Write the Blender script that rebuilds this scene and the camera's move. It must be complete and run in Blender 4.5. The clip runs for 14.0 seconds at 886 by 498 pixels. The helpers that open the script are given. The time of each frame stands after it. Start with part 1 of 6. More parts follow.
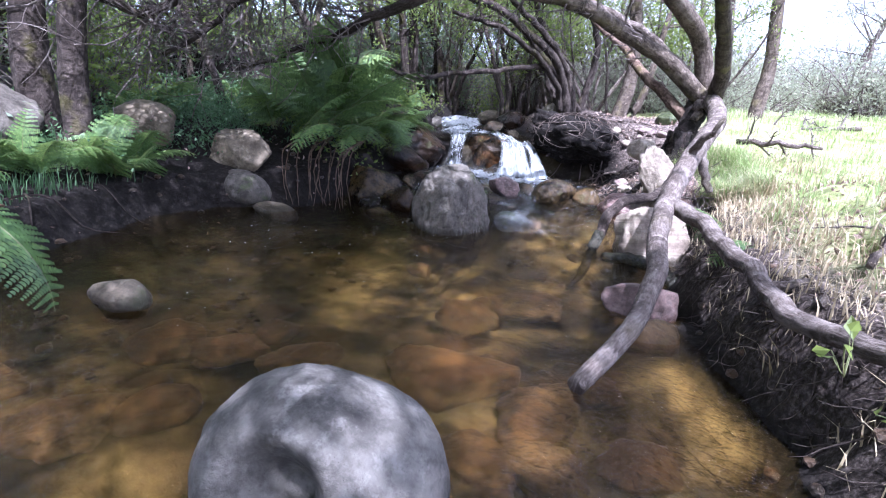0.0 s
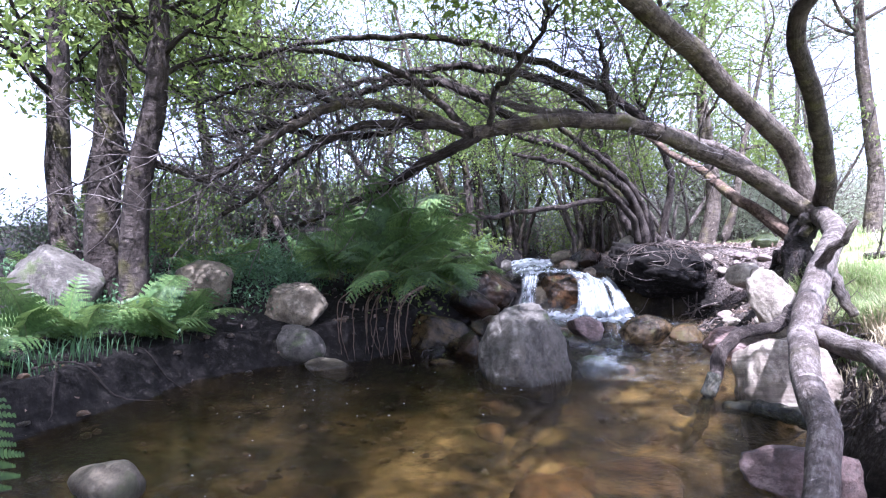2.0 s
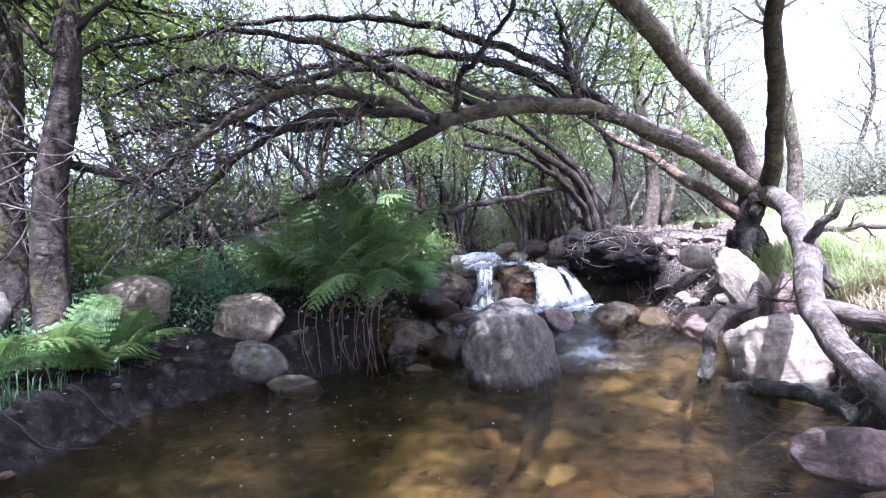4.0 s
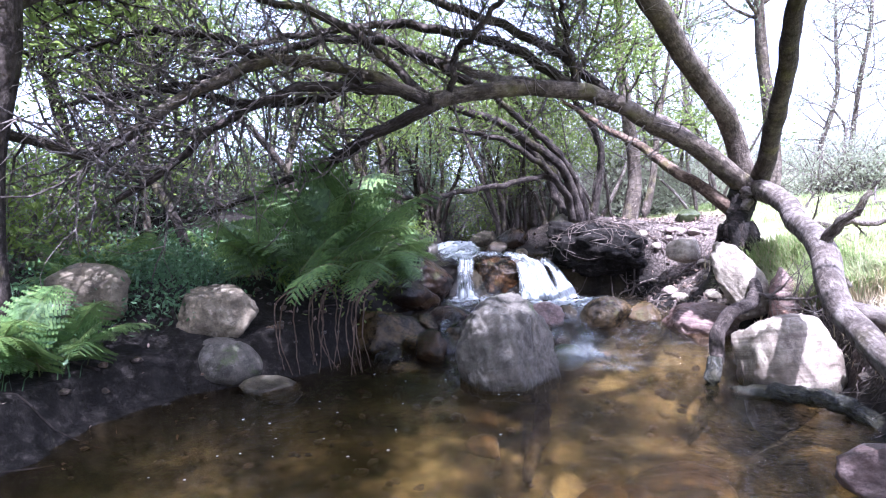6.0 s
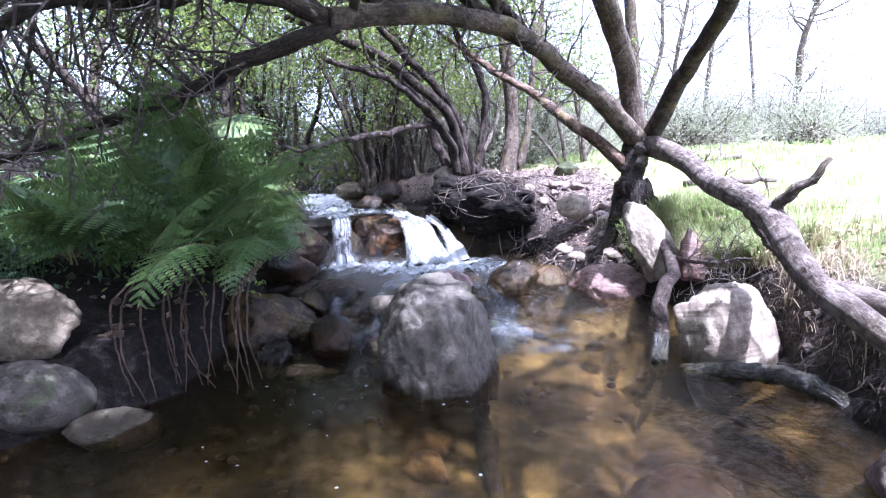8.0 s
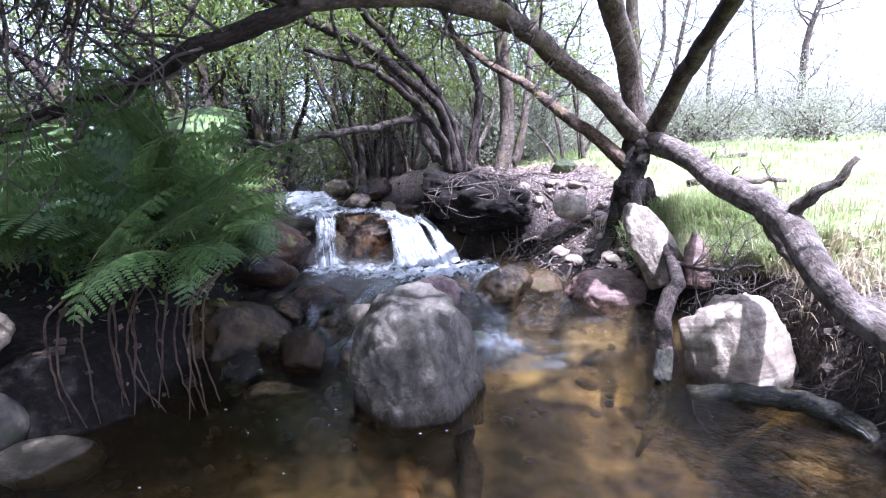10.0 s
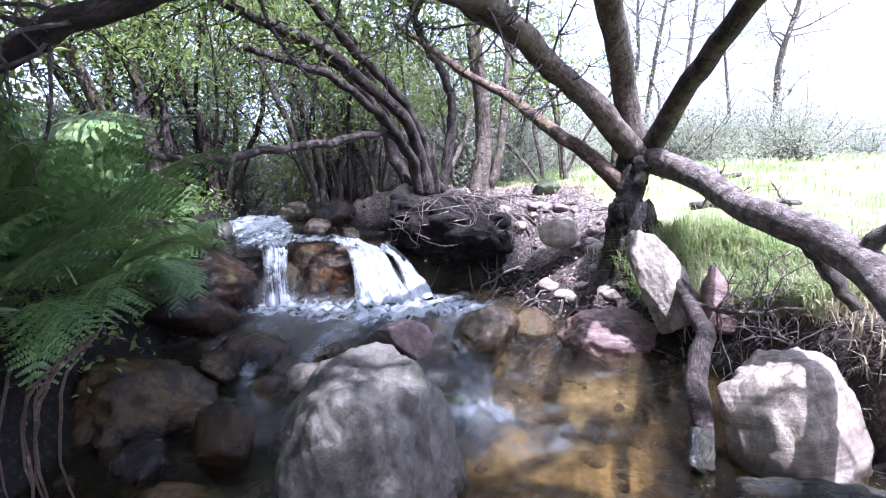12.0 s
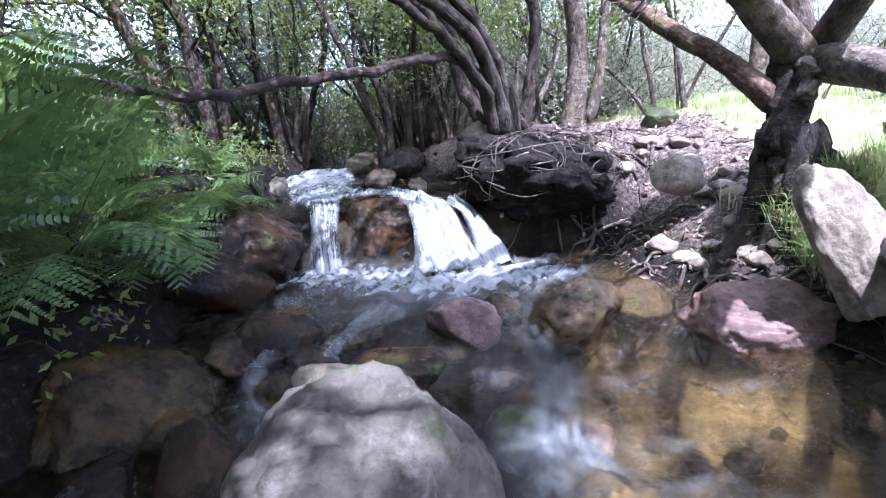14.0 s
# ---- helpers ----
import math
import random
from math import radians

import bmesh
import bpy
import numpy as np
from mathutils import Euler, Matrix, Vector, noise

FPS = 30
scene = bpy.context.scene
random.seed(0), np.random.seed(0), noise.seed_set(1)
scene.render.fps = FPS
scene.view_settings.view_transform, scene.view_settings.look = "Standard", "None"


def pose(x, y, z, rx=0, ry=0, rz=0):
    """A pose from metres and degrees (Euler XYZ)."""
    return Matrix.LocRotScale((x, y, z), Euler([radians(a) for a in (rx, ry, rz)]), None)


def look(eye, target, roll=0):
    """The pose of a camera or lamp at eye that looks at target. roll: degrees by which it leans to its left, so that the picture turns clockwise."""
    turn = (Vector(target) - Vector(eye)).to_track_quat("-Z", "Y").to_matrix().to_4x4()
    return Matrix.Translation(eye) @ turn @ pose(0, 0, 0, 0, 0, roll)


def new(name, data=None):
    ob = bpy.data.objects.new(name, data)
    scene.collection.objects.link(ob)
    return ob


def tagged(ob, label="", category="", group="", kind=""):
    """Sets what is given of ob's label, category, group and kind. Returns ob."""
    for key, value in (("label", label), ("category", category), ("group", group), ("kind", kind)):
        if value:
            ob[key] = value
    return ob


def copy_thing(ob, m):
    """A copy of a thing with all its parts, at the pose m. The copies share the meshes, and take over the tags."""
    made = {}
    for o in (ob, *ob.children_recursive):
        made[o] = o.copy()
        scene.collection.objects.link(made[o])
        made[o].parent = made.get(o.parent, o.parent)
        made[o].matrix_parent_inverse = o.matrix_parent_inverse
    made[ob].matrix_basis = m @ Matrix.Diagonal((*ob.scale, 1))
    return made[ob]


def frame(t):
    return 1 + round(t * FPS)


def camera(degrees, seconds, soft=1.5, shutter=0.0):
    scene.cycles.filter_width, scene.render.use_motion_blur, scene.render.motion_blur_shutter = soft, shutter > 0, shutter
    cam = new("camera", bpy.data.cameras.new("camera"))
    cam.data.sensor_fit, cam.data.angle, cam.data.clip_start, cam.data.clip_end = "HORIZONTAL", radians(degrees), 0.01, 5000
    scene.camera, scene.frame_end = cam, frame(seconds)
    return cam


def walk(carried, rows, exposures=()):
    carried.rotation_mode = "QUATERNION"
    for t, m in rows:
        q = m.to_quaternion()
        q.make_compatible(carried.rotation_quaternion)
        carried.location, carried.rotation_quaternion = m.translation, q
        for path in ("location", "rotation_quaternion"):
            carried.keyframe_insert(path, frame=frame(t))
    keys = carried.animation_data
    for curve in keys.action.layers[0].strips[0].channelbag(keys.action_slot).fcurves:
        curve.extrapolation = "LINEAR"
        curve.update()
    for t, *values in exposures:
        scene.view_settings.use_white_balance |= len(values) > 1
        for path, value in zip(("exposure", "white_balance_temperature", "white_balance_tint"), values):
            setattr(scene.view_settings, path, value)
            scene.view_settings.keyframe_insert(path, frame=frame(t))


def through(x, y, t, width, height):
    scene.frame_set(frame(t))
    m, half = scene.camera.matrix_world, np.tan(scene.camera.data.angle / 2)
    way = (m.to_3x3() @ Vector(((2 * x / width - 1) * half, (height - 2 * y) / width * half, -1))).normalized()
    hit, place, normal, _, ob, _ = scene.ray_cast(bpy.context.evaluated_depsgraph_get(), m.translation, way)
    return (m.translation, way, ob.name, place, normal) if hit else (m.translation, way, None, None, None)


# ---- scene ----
cam = camera(80.0, 14.0, soft=1.1)
EXPOSURE = 1.95
PATH = [
    (0, (0.967, -0.803, 1.213), (0.517, 1.068, 0.666), 4.8),
    (0.5, (0.972, -0.717, 1.243), (0.534, 1.225, 1.049), 11.0),
    (1, (0.905, -0.585, 1.181), (0.45, 1.359, 1.062), 4.8),
    (1.5, (0.842, -0.313, 1.138), (0.208, 1.576, 0.961), 14.6),
    (2, (0.918, -0.19, 1.057), (0.14, 1.653, 1.064), -0.0),
    (2.5, (0.902, -0.093, 1.008), (0.317, 1.82, 0.965), -3.9),
    (3, (0.833, -0.106, 0.999), (0.325, 1.829, 1.011), -0.8),
    (3.5, (0.614, -0.076, 1.002), (0.023, 1.833, 0.924), -0.2),
    (4, (0.36, -0.021, 1.057), (-0.126, 1.919, 1.048), -3.2),
    (6.5, (-0.151, 0.443, 1.13), (-0.451, 2.417, 1.014), -2.8),
    (7, (-0.46, 0.696, 1.224), (-0.559, 2.681, 1.0), -7.4),
    (7.5, (-0.59, 0.895, 1.303), (-0.336, 2.844, 0.934), -2.2),
    (8, (-0.559, 1.074, 1.258), (-0.291, 3.033, 0.953), -1.9),
    (10.5, (-0.4, 1.552, 1.285), (-0.129, 3.504, 0.947), -1.6),
    (11, (-0.457, 1.759, 1.339), (-0.083, 3.683, 0.943), -4.6),
    (11.5, (-0.468, 1.859, 1.34), (-0.101, 3.8, 1.025), -3.2),
    (12, (-0.27, 2.151, 1.262), (0.106, 4.1, 1.017), -1.7),
    (12.5, (-0.123, 2.404, 1.282), (-0.006, 4.367, 0.918), -3.4),
    (13, (-0.095, 2.591, 1.269), (-0.008, 4.566, 0.967), -2.8),
    (13.5, (-0.062, 2.9, 1.223), (-0.028, 4.865, 0.849), -3.8),
    (14, (0.058, 3.067, 1.144), (0.05, 5.026, 0.74), -4.7),
]
walk(cam, [(t, look(eye, target, roll)) for t, eye, target, roll in PATH],
     [(0, EXPOSURE, 5000, 28), (3, EXPOSURE + 0.22, 5000, 29), (7.5, EXPOSURE + 0.32, 5000, 30), (10.5, EXPOSURE + 0.1, 5000, 29), (14, EXPOSURE + 0.14, 5000, 29)])

# ---- world, sun, exposure ----
SUN_WAY = Vector((0.24, -0.42, 0.875)).normalized()      # towards the sun
world = bpy.data.worlds.new("sky")
scene.world = world
world.use_nodes = True
wn = world.node_tree.nodes
sky = wn.new("ShaderNodeTexSky")
sky.sky_type = "NISHITA"
sky.sun_disc = False
sky.sun_elevation = math.asin(SUN_WAY.z)
sky.sun_rotation = math.atan2(SUN_WAY.x, SUN_WAY.y)
sky.air_density, sky.dust_density, sky.ozone_density = 0.9, 4.0, 0.6
haze = wn.new("ShaderNodeHueSaturation")      # thin bright haze
haze.inputs["Saturation"].default_value, haze.inputs["Value"].default_value = 0.4, 1.25
world.node_tree.links.new(sky.outputs[0], haze.inputs["Color"])
world.node_tree.links.new(haze.outputs[0], wn["Background"].inputs[0])
wn["Background"].inputs[1].default_value = 0.15
sun_data = bpy.data.lights.new("sun", "SUN")
sun_data.energy, sun_data.angle, sun_data.color = 5.0, radians(0.55), (1.0, 0.95, 0.86)
sun = new("sun", sun_data)
sun.matrix_world = look(SUN_WAY * 30, (0, 0, 0))

# ---- materials ----
class Net:
    """A small builder for node materials."""

    def __init__(self, name, rough=0.8, metal=0.0, spec=0.4):
        self.mat = bpy.data.materials.new(name)
        self.mat.use_nodes = True
        self.tree = self.mat.node_tree
        self.bsdf = self.tree.nodes["Principled BSDF"]
        self.out = self.tree.nodes["Material Output"]
        self.bsdf.inputs["Roughness"].default_value = rough
        self.bsdf.inputs["Metallic"].default_value = metal
        self.bsdf.inputs["Specular IOR Level"].default_value = spec

    def node(self, kind, **inputs):
        n = self.tree.nodes.new(kind)
        for k, v in inputs.items():
            self.put(n.inputs[k.replace("_", " ")], v)
        return n

    def put(self, socket, v):
        if hasattr(v, "is_linked"):
            self.tree.links.new(v, socket)
        else:
            socket.default_value = v

    def coords(self, which="Object", stretch=(1, 1, 1)):
        c = self.node("ShaderNodeTexCoord").outputs[which]
        if stretch == (1, 1, 1):
            return c
        m = self.node("ShaderNodeMapping", Vector=c)
        m.inputs["Scale"].default_value = stretch
        return m.outputs[0]

    def noise(self, vec, scale, detail=4.0, rough=0.55):
        return self.node("ShaderNodeTexNoise", Vector=vec, Scale=scale, Detail=detail, Roughness=rough).outputs["Fac"]

    def cells(self, vec, scale, out="Distance"):
        return self.node("ShaderNodeTexVoronoi", Vector=vec, Scale=scale).outputs[out]

    def ramp(self, fac, *stops):
        n = self.node("ShaderNodeValToRGB", Fac=fac)
        e = n.color_ramp.elements
        while len(e) < len(stops):
            e.new(0.5)
        for s, (p, c) in zip(e, stops):
            s.position = p
            s.color = (*c, 1) if len(c) == 3 else c
        return n.outputs[0]

    def step(self, fac, a, b):
        stops = [(a, (0, 0, 0)), (b, (1, 1, 1))]
        return self.ramp(fac, *sorted(stops))

    def mix(self, fac, a, b, blend="MIX"):
        n = self.tree.nodes.new("ShaderNodeMix")
        n.data_type, n.blend_type = "RGBA", blend
        for s, v in ((n.inputs[0], fac), (n.inputs[6], a), (n.inputs[7], b)):
            if isinstance(v, tuple) and len(v) == 3:
                v = (*v, 1)
            self.put(s, v)
        return n.outputs[2]

    def math(self, op, a, b=0.0):
        n = self.node("ShaderNodeMath")
        n.operation = op
        self.put(n.inputs[0], a), self.put(n.inputs[1], b)
        return n.outputs[0]

    def random(self, island=False):
        return self.node("ShaderNodeNewGeometry").outputs["Random Per Island"] if island else self.node("ShaderNodeObjectInfo").outputs["Random"]

    def attribute(self, name):
        n = self.node("ShaderNodeAttribute")
        n.attribute_name = name
        return n.outputs["Fac"]

    def vary(self, col, fac, amount=0.35):
        """Lighter or darker by a random number."""
        v = self.math("ADD", self.math("MULTIPLY", fac, amount), 1 - amount / 2)
        n = self.node("ShaderNodeHueSaturation", Color=col, Value=v)
        return n.outputs[0]

    def finish(self, colour, height=None, strength=0.4, distance=0.02, rough=None):
        self.put(self.bsdf.inputs["Base Color"], (*colour, 1) if isinstance(colour, tuple) else colour)
        if height is not None:
            b = self.node("ShaderNodeBump", Height=height, Strength=strength, Distance=distance)
            self.put(self.bsdf.inputs["Normal"], b.outputs[0])
        if rough is not None:
            self.put(self.bsdf.inputs["Roughness"], rough)
        return self.mat


def rock_material(name, dark, mid, pale, lichen=0.5, moss=0.0, rough=0.85, stain=None, bands=0.0):
    n = Net(name, rough, spec=0.3)
    p = n.coords()
    seed = n.math("MULTIPLY", n.random(), 37.0)
    q = n.node("ShaderNodeVectorMath", **{})
    q.operation = "ADD"
    n.put(q.inputs[0], p), n.put(q.inputs[1], seed)
    p = q.outputs[0]
    big, fine = n.noise(p, 4.2, 6, 0.68), n.noise(p, 30.0, 8, 0.75)
    col = n.ramp(big, (0.36, dark), (0.5, mid), (0.64, pale))
    col = n.mix(n.math("MULTIPLY", n.step(fine, 0.42, 0.66), 0.6), col, pale)
    col = n.mix(n.math("MULTIPLY", n.step(n.noise(p, 11.0, 7, 0.75), 0.52, 0.4), 0.5), col, tuple(v * 0.55 for v in dark))
    col = n.mix(n.math("MULTIPLY", n.step(n.noise(p, 9, 8, 0.7), 0.55, 0.64), lichen), col, tuple(min(1, v * 1.5 + 0.08) for v in pale))
    if bands:      # tilted layers
        m = n.node("ShaderNodeMapping", Vector=p)
        m.inputs["Rotation"].default_value = (0.35, 0.5, 0)
        m.inputs["Scale"].default_value = (0.25, 0.25, bands)
        col = n.mix(n.math("MULTIPLY", n.step(n.noise(m.outputs[0], 2.2, 5, 0.6), 0.46, 0.58), 0.75), col, dark)
    if stain:
        col = n.mix(n.step(n.noise(p, 2.1, 6, 0.65), 0.47, 0.6), col, stain)
    if moss:
        col = n.mix(n.math("MULTIPLY", n.step(n.noise(p, 4.3, 5, 0.6), 0.6, 0.68), moss), col, (0.06, 0.085, 0.018))
    col = n.mix(n.step(n.cells(p, 70), 0.10, 0.04), col, tuple(v * 0.5 for v in dark))
    h = n.math("ADD", n.math("MULTIPLY", fine, 0.5), n.noise(p, 7, 8, 0.65))
    r = n.math("ADD", n.math("MULTIPLY", big, 0.25), rough - 0.13)
    if rough > 0.6:      # wet, algae-dark foot at the pool's level
        z = n.node("ShaderNodeSeparateXYZ", Vector=n.node("ShaderNodeNewGeometry").outputs["Position"]).outputs[2]
        z = n.math("ADD", z, n.math("MULTIPLY", n.noise(p, 9, 4), 0.12))
        wet = n.step(z, 0.15, 0.09)
        col = n.mix(n.math("MULTIPLY", wet, 0.8), col, (0.022, 0.018, 0.010))
        r = n.math("SUBTRACT", r, n.math("MULTIPLY", wet, 0.5))
    return n.finish(n.vary(col, n.random(), 0.25), h, 0.9, 0.032, r)


def bark_material(name, dark, mid, pale, moss=0.0, scale=1.0, rough=0.9):
    n = Net(name, rough, spec=0.2 if rough > 0.5 else 0.5)
    uv = n.coords("UV", (1, 1, 1))
    m = n.node("ShaderNodeMapping", Vector=uv)
    m.inputs["Scale"].default_value = (14 * scale, 5 * scale, 1)
    ridge = n.noise(m.outputs[0], 2.5, 6, 0.7)
    p = n.coords()
    ridge = n.math("ADD", n.math("MULTIPLY", ridge, 0.55), n.math("MULTIPLY", n.noise(p, 16 * scale, 6, 0.7), 0.45))
    blot = n.noise(p, 4.5, 4, 0.6)
    col = n.ramp(ridge, (0.38, dark), (0.5, mid), (0.64, pale))
    col = n.mix(n.math("MULTIPLY", n.step(blot, 0.52, 0.7), 0.7), col, pale)
    col = n.mix(n.math("MULTIPLY", n.step(n.noise(p, 7.5, 5, 0.65), 0.5, 0.38), 0.75), col, dark)
    col = n.mix(n.math("MULTIPLY", n.step(n.noise(p, 17, 5), 0.62, 0.72), 0.6), col, tuple(min(1, v * 1.7) for v in pale))
    if moss:
        col = n.mix(n.math("MULTIPLY", n.step(n.noise(p, 3.0, 5), 0.58, 0.7), moss), col, (0.16, 0.15, 0.03))
    h = n.math("ADD", ridge, n.math("MULTIPLY", n.noise(p, 30, 4), 0.4))
    return n.finish(col, h, 1.0, 0.04)


def leaf_material(name, dark, mid, pale, through=0.35, rough=0.45, patch=None):
    n = Net(name, rough, spec=0.45)
    r = n.random(island=True)
    r = n.math("ADD", n.math("MULTIPLY", r, 0.6), n.math("MULTIPLY", n.random(), 0.4))
    col = n.ramp(r, (0.0, dark), (0.55, mid), (1.0, pale))
    col = n.mix(n.math("MULTIPLY", n.noise(n.coords(), 14.0, 2), 0.3), col, dark)
    if patch:
        col = n.mix(n.math("MULTIPLY", n.step(n.noise(n.coords(), 1.3, 4, 0.6), 0.46, 0.62), 0.7), col, patch)
    n.finish(col)
    t = n.node("ShaderNodeBsdfTranslucent", Color=n.mix(0.5, col, pale))
    mixer = n.node("ShaderNodeMixShader", Fac=through)
    n.tree.links.new(n.bsdf.outputs[0], mixer.inputs[1])
    n.tree.links.new(t.outputs[0], mixer.inputs[2])
    n.tree.links.new(mixer.outputs[0], n.out.inputs[0])
    return n.mat


ROCK_GREY = rock_material("grey_rock", (0.038, 0.032, 0.025), (0.075, 0.066, 0.053), (0.125, 0.111, 0.091), 0.3, 0.6)
ROCK_LIGHT = rock_material("speckled_grey_rock", (0.065, 0.059, 0.051), (0.115, 0.106, 0.092), (0.185, 0.172, 0.152), 0.35)
ROCK_PALE = rock_material("pale_rock", (0.115, 0.092, 0.068), (0.20, 0.167, 0.125), (0.32, 0.275, 0.215), 0.35)
ROCK_BANDED = rock_material("banded_rock", (0.13, 0.10, 0.075), (0.27, 0.225, 0.17), (0.42, 0.36, 0.285), 0.2, 0.0, 0.8, None, 9.0)
ROCK_BROWN = rock_material("brown_rock", (0.05, 0.04, 0.027), (0.11, 0.088, 0.06), (0.20, 0.165, 0.115), 0.4, 0.5, 0.8)
ROCK_WET = rock_material("wet_rock", (0.007, 0.0055, 0.004), (0.019, 0.0145, 0.0095), (0.052, 0.040, 0.027), 0.16, 0.3, 0.18, (0.034, 0.019, 0.009))
ROCK_DARK = rock_material("dark_wet_rock", (0.006, 0.005, 0.004), (0.015, 0.012, 0.010), (0.036, 0.03, 0.024), 0.05, 0.4, 0.28, (0.035, 0.018, 0.008))
ROCK_ORANGE = rock_material("orange_stained_rock", (0.008, 0.006, 0.004), (0.022, 0.014, 0.008), (0.07, 0.04, 0.018), 0.05, 0.2, 0.25, (0.09, 0.038, 0.010))
ROCK_MOSSY = rock_material("mossy_rock", (0.008, 0.011, 0.004), (0.02, 0.027, 0.008), (0.05, 0.06, 0.02), 0.05, 0.15, 0.35)
ROCK_PINK = rock_material("pink_rock", (0.075, 0.05, 0.042), (0.18, 0.132, 0.115), (0.34, 0.275, 0.245), 0.35, 0.0, 0.45)
ROCK_LAYERED = rock_material("layered_pink_rock", (0.07, 0.04, 0.034), (0.19, 0.125, 0.108), (0.36, 0.27, 0.235), 0.3, 0.0, 0.5, (0.13, 0.07, 0.05), 7.0)
GRAVEL = rock_material("gravel", (0.018, 0.014, 0.010), (0.045, 0.034, 0.024), (0.10, 0.078, 0.056), 0.1, 0.0, 0.4, (0.075, 0.046, 0.026))
ROCK_RED = rock_material("wet_red_rock", (0.035, 0.022, 0.019), (0.085, 0.055, 0.049), (0.17, 0.12, 0.107), 0.2, 0.0, 0.4)
ROCK_GOLD = rock_material("wet_brown_rock", (0.009, 0.006, 0.004), (0.02, 0.014, 0.008), (0.06, 0.044, 0.024), 0.12, 0.2, 0.17, (0.06, 0.038, 0.014))
ROCK_BED = rock_material("bed_stone", (0.03, 0.017, 0.009), (0.08, 0.052, 0.025), (0.19, 0.13, 0.058), 0.15, 0.2, 0.5, (0.115, 0.067, 0.028))
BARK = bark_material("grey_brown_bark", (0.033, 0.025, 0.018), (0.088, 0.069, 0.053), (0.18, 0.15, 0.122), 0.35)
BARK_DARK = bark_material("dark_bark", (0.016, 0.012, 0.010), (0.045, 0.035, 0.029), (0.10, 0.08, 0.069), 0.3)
# real dead wood; on far stems its paleness stands in for haze
BARK_DEAD_HAZED = bark_material("dead_wood_and_hazed_bark", (0.045, 0.034, 0.027), (0.12, 0.097, 0.081), (0.25, 0.215, 0.19), 0.12)
BARK_RED = bark_material("reddish_split_wood", (0.03, 0.019, 0.013), (0.10, 0.066, 0.046), (0.24, 0.175, 0.13), 0.35)
BARK_BLACK = bark_material("blackened_bark", (0.006, 0.005, 0.004), (0.018, 0.014, 0.012), (0.05, 0.041, 0.036), 0.1)
ROOT_DARK = bark_material("dark_root_bark", (0.014, 0.010, 0.008), (0.045, 0.034, 0.028), (0.13, 0.105, 0.09), 0.0, 1.5)
BARK_MOSS = bark_material("wet_mossy_bark", (0.008, 0.008, 0.006), (0.025, 0.024, 0.015), (0.06, 0.055, 0.038), 0.9, 1.0, 0.22)
ROOT_TAN = bark_material("tan_root_bark", (0.05, 0.032, 0.021), (0.12, 0.082, 0.055), (0.22, 0.165, 0.12), 0.0, 1.5)
TWIG = bark_material("dry_twig", (0.07, 0.055, 0.048), (0.16, 0.132, 0.117), (0.30, 0.262, 0.24), 0.0, 2.0)
ROOT = bark_material("root_bark", (0.045, 0.034, 0.028), (0.11, 0.086, 0.071), (0.24, 0.20, 0.175), 0.0, 1.5)
LEAF = leaf_material("shrub_leaf", (0.05, 0.08, 0.018), (0.15, 0.21, 0.045), (0.33, 0.40, 0.10), 0.55)
LEAF_DULL = leaf_material("grey_green_leaf", (0.05, 0.075, 0.04), (0.11, 0.15, 0.08), (0.20, 0.25, 0.14), 0.4)
# washed-out leaf colour that stands in for bright haze and glare
LEAF_HAZED = leaf_material("haze_paled_leaf", (0.16, 0.18, 0.11), (0.28, 0.30, 0.20), (0.44, 0.45, 0.34), 0.4, 0.6)
LEAF_HERB = leaf_material("herb_leaf", (0.035, 0.075, 0.03), (0.075, 0.15, 0.065), (0.16, 0.26, 0.12), 0.35)
LEAF_DRY = leaf_material("dry_leaf", (0.10, 0.06, 0.04), (0.28, 0.20, 0.155), (0.50, 0.42, 0.36), 0.15, 0.7)
FERN_RIB = leaf_material("fern_rib", (0.06, 0.07, 0.02), (0.11, 0.12, 0.04), (0.2, 0.19, 0.08), 0.1, 0.6)
FERN = leaf_material("fern_green", (0.022, 0.052, 0.018), (0.09, 0.16, 0.045), (0.23, 0.32, 0.09), 0.35, 0.4)
GRASS = leaf_material("grass_green", (0.09, 0.15, 0.04), (0.20, 0.29, 0.085), (0.42, 0.47, 0.21), 0.45, 0.55, (0.62, 0.57, 0.43))
STRAW = leaf_material("dry_grass", (0.22, 0.17, 0.10), (0.40, 0.33, 0.20), (0.58, 0.50, 0.34), 0.3, 0.7)


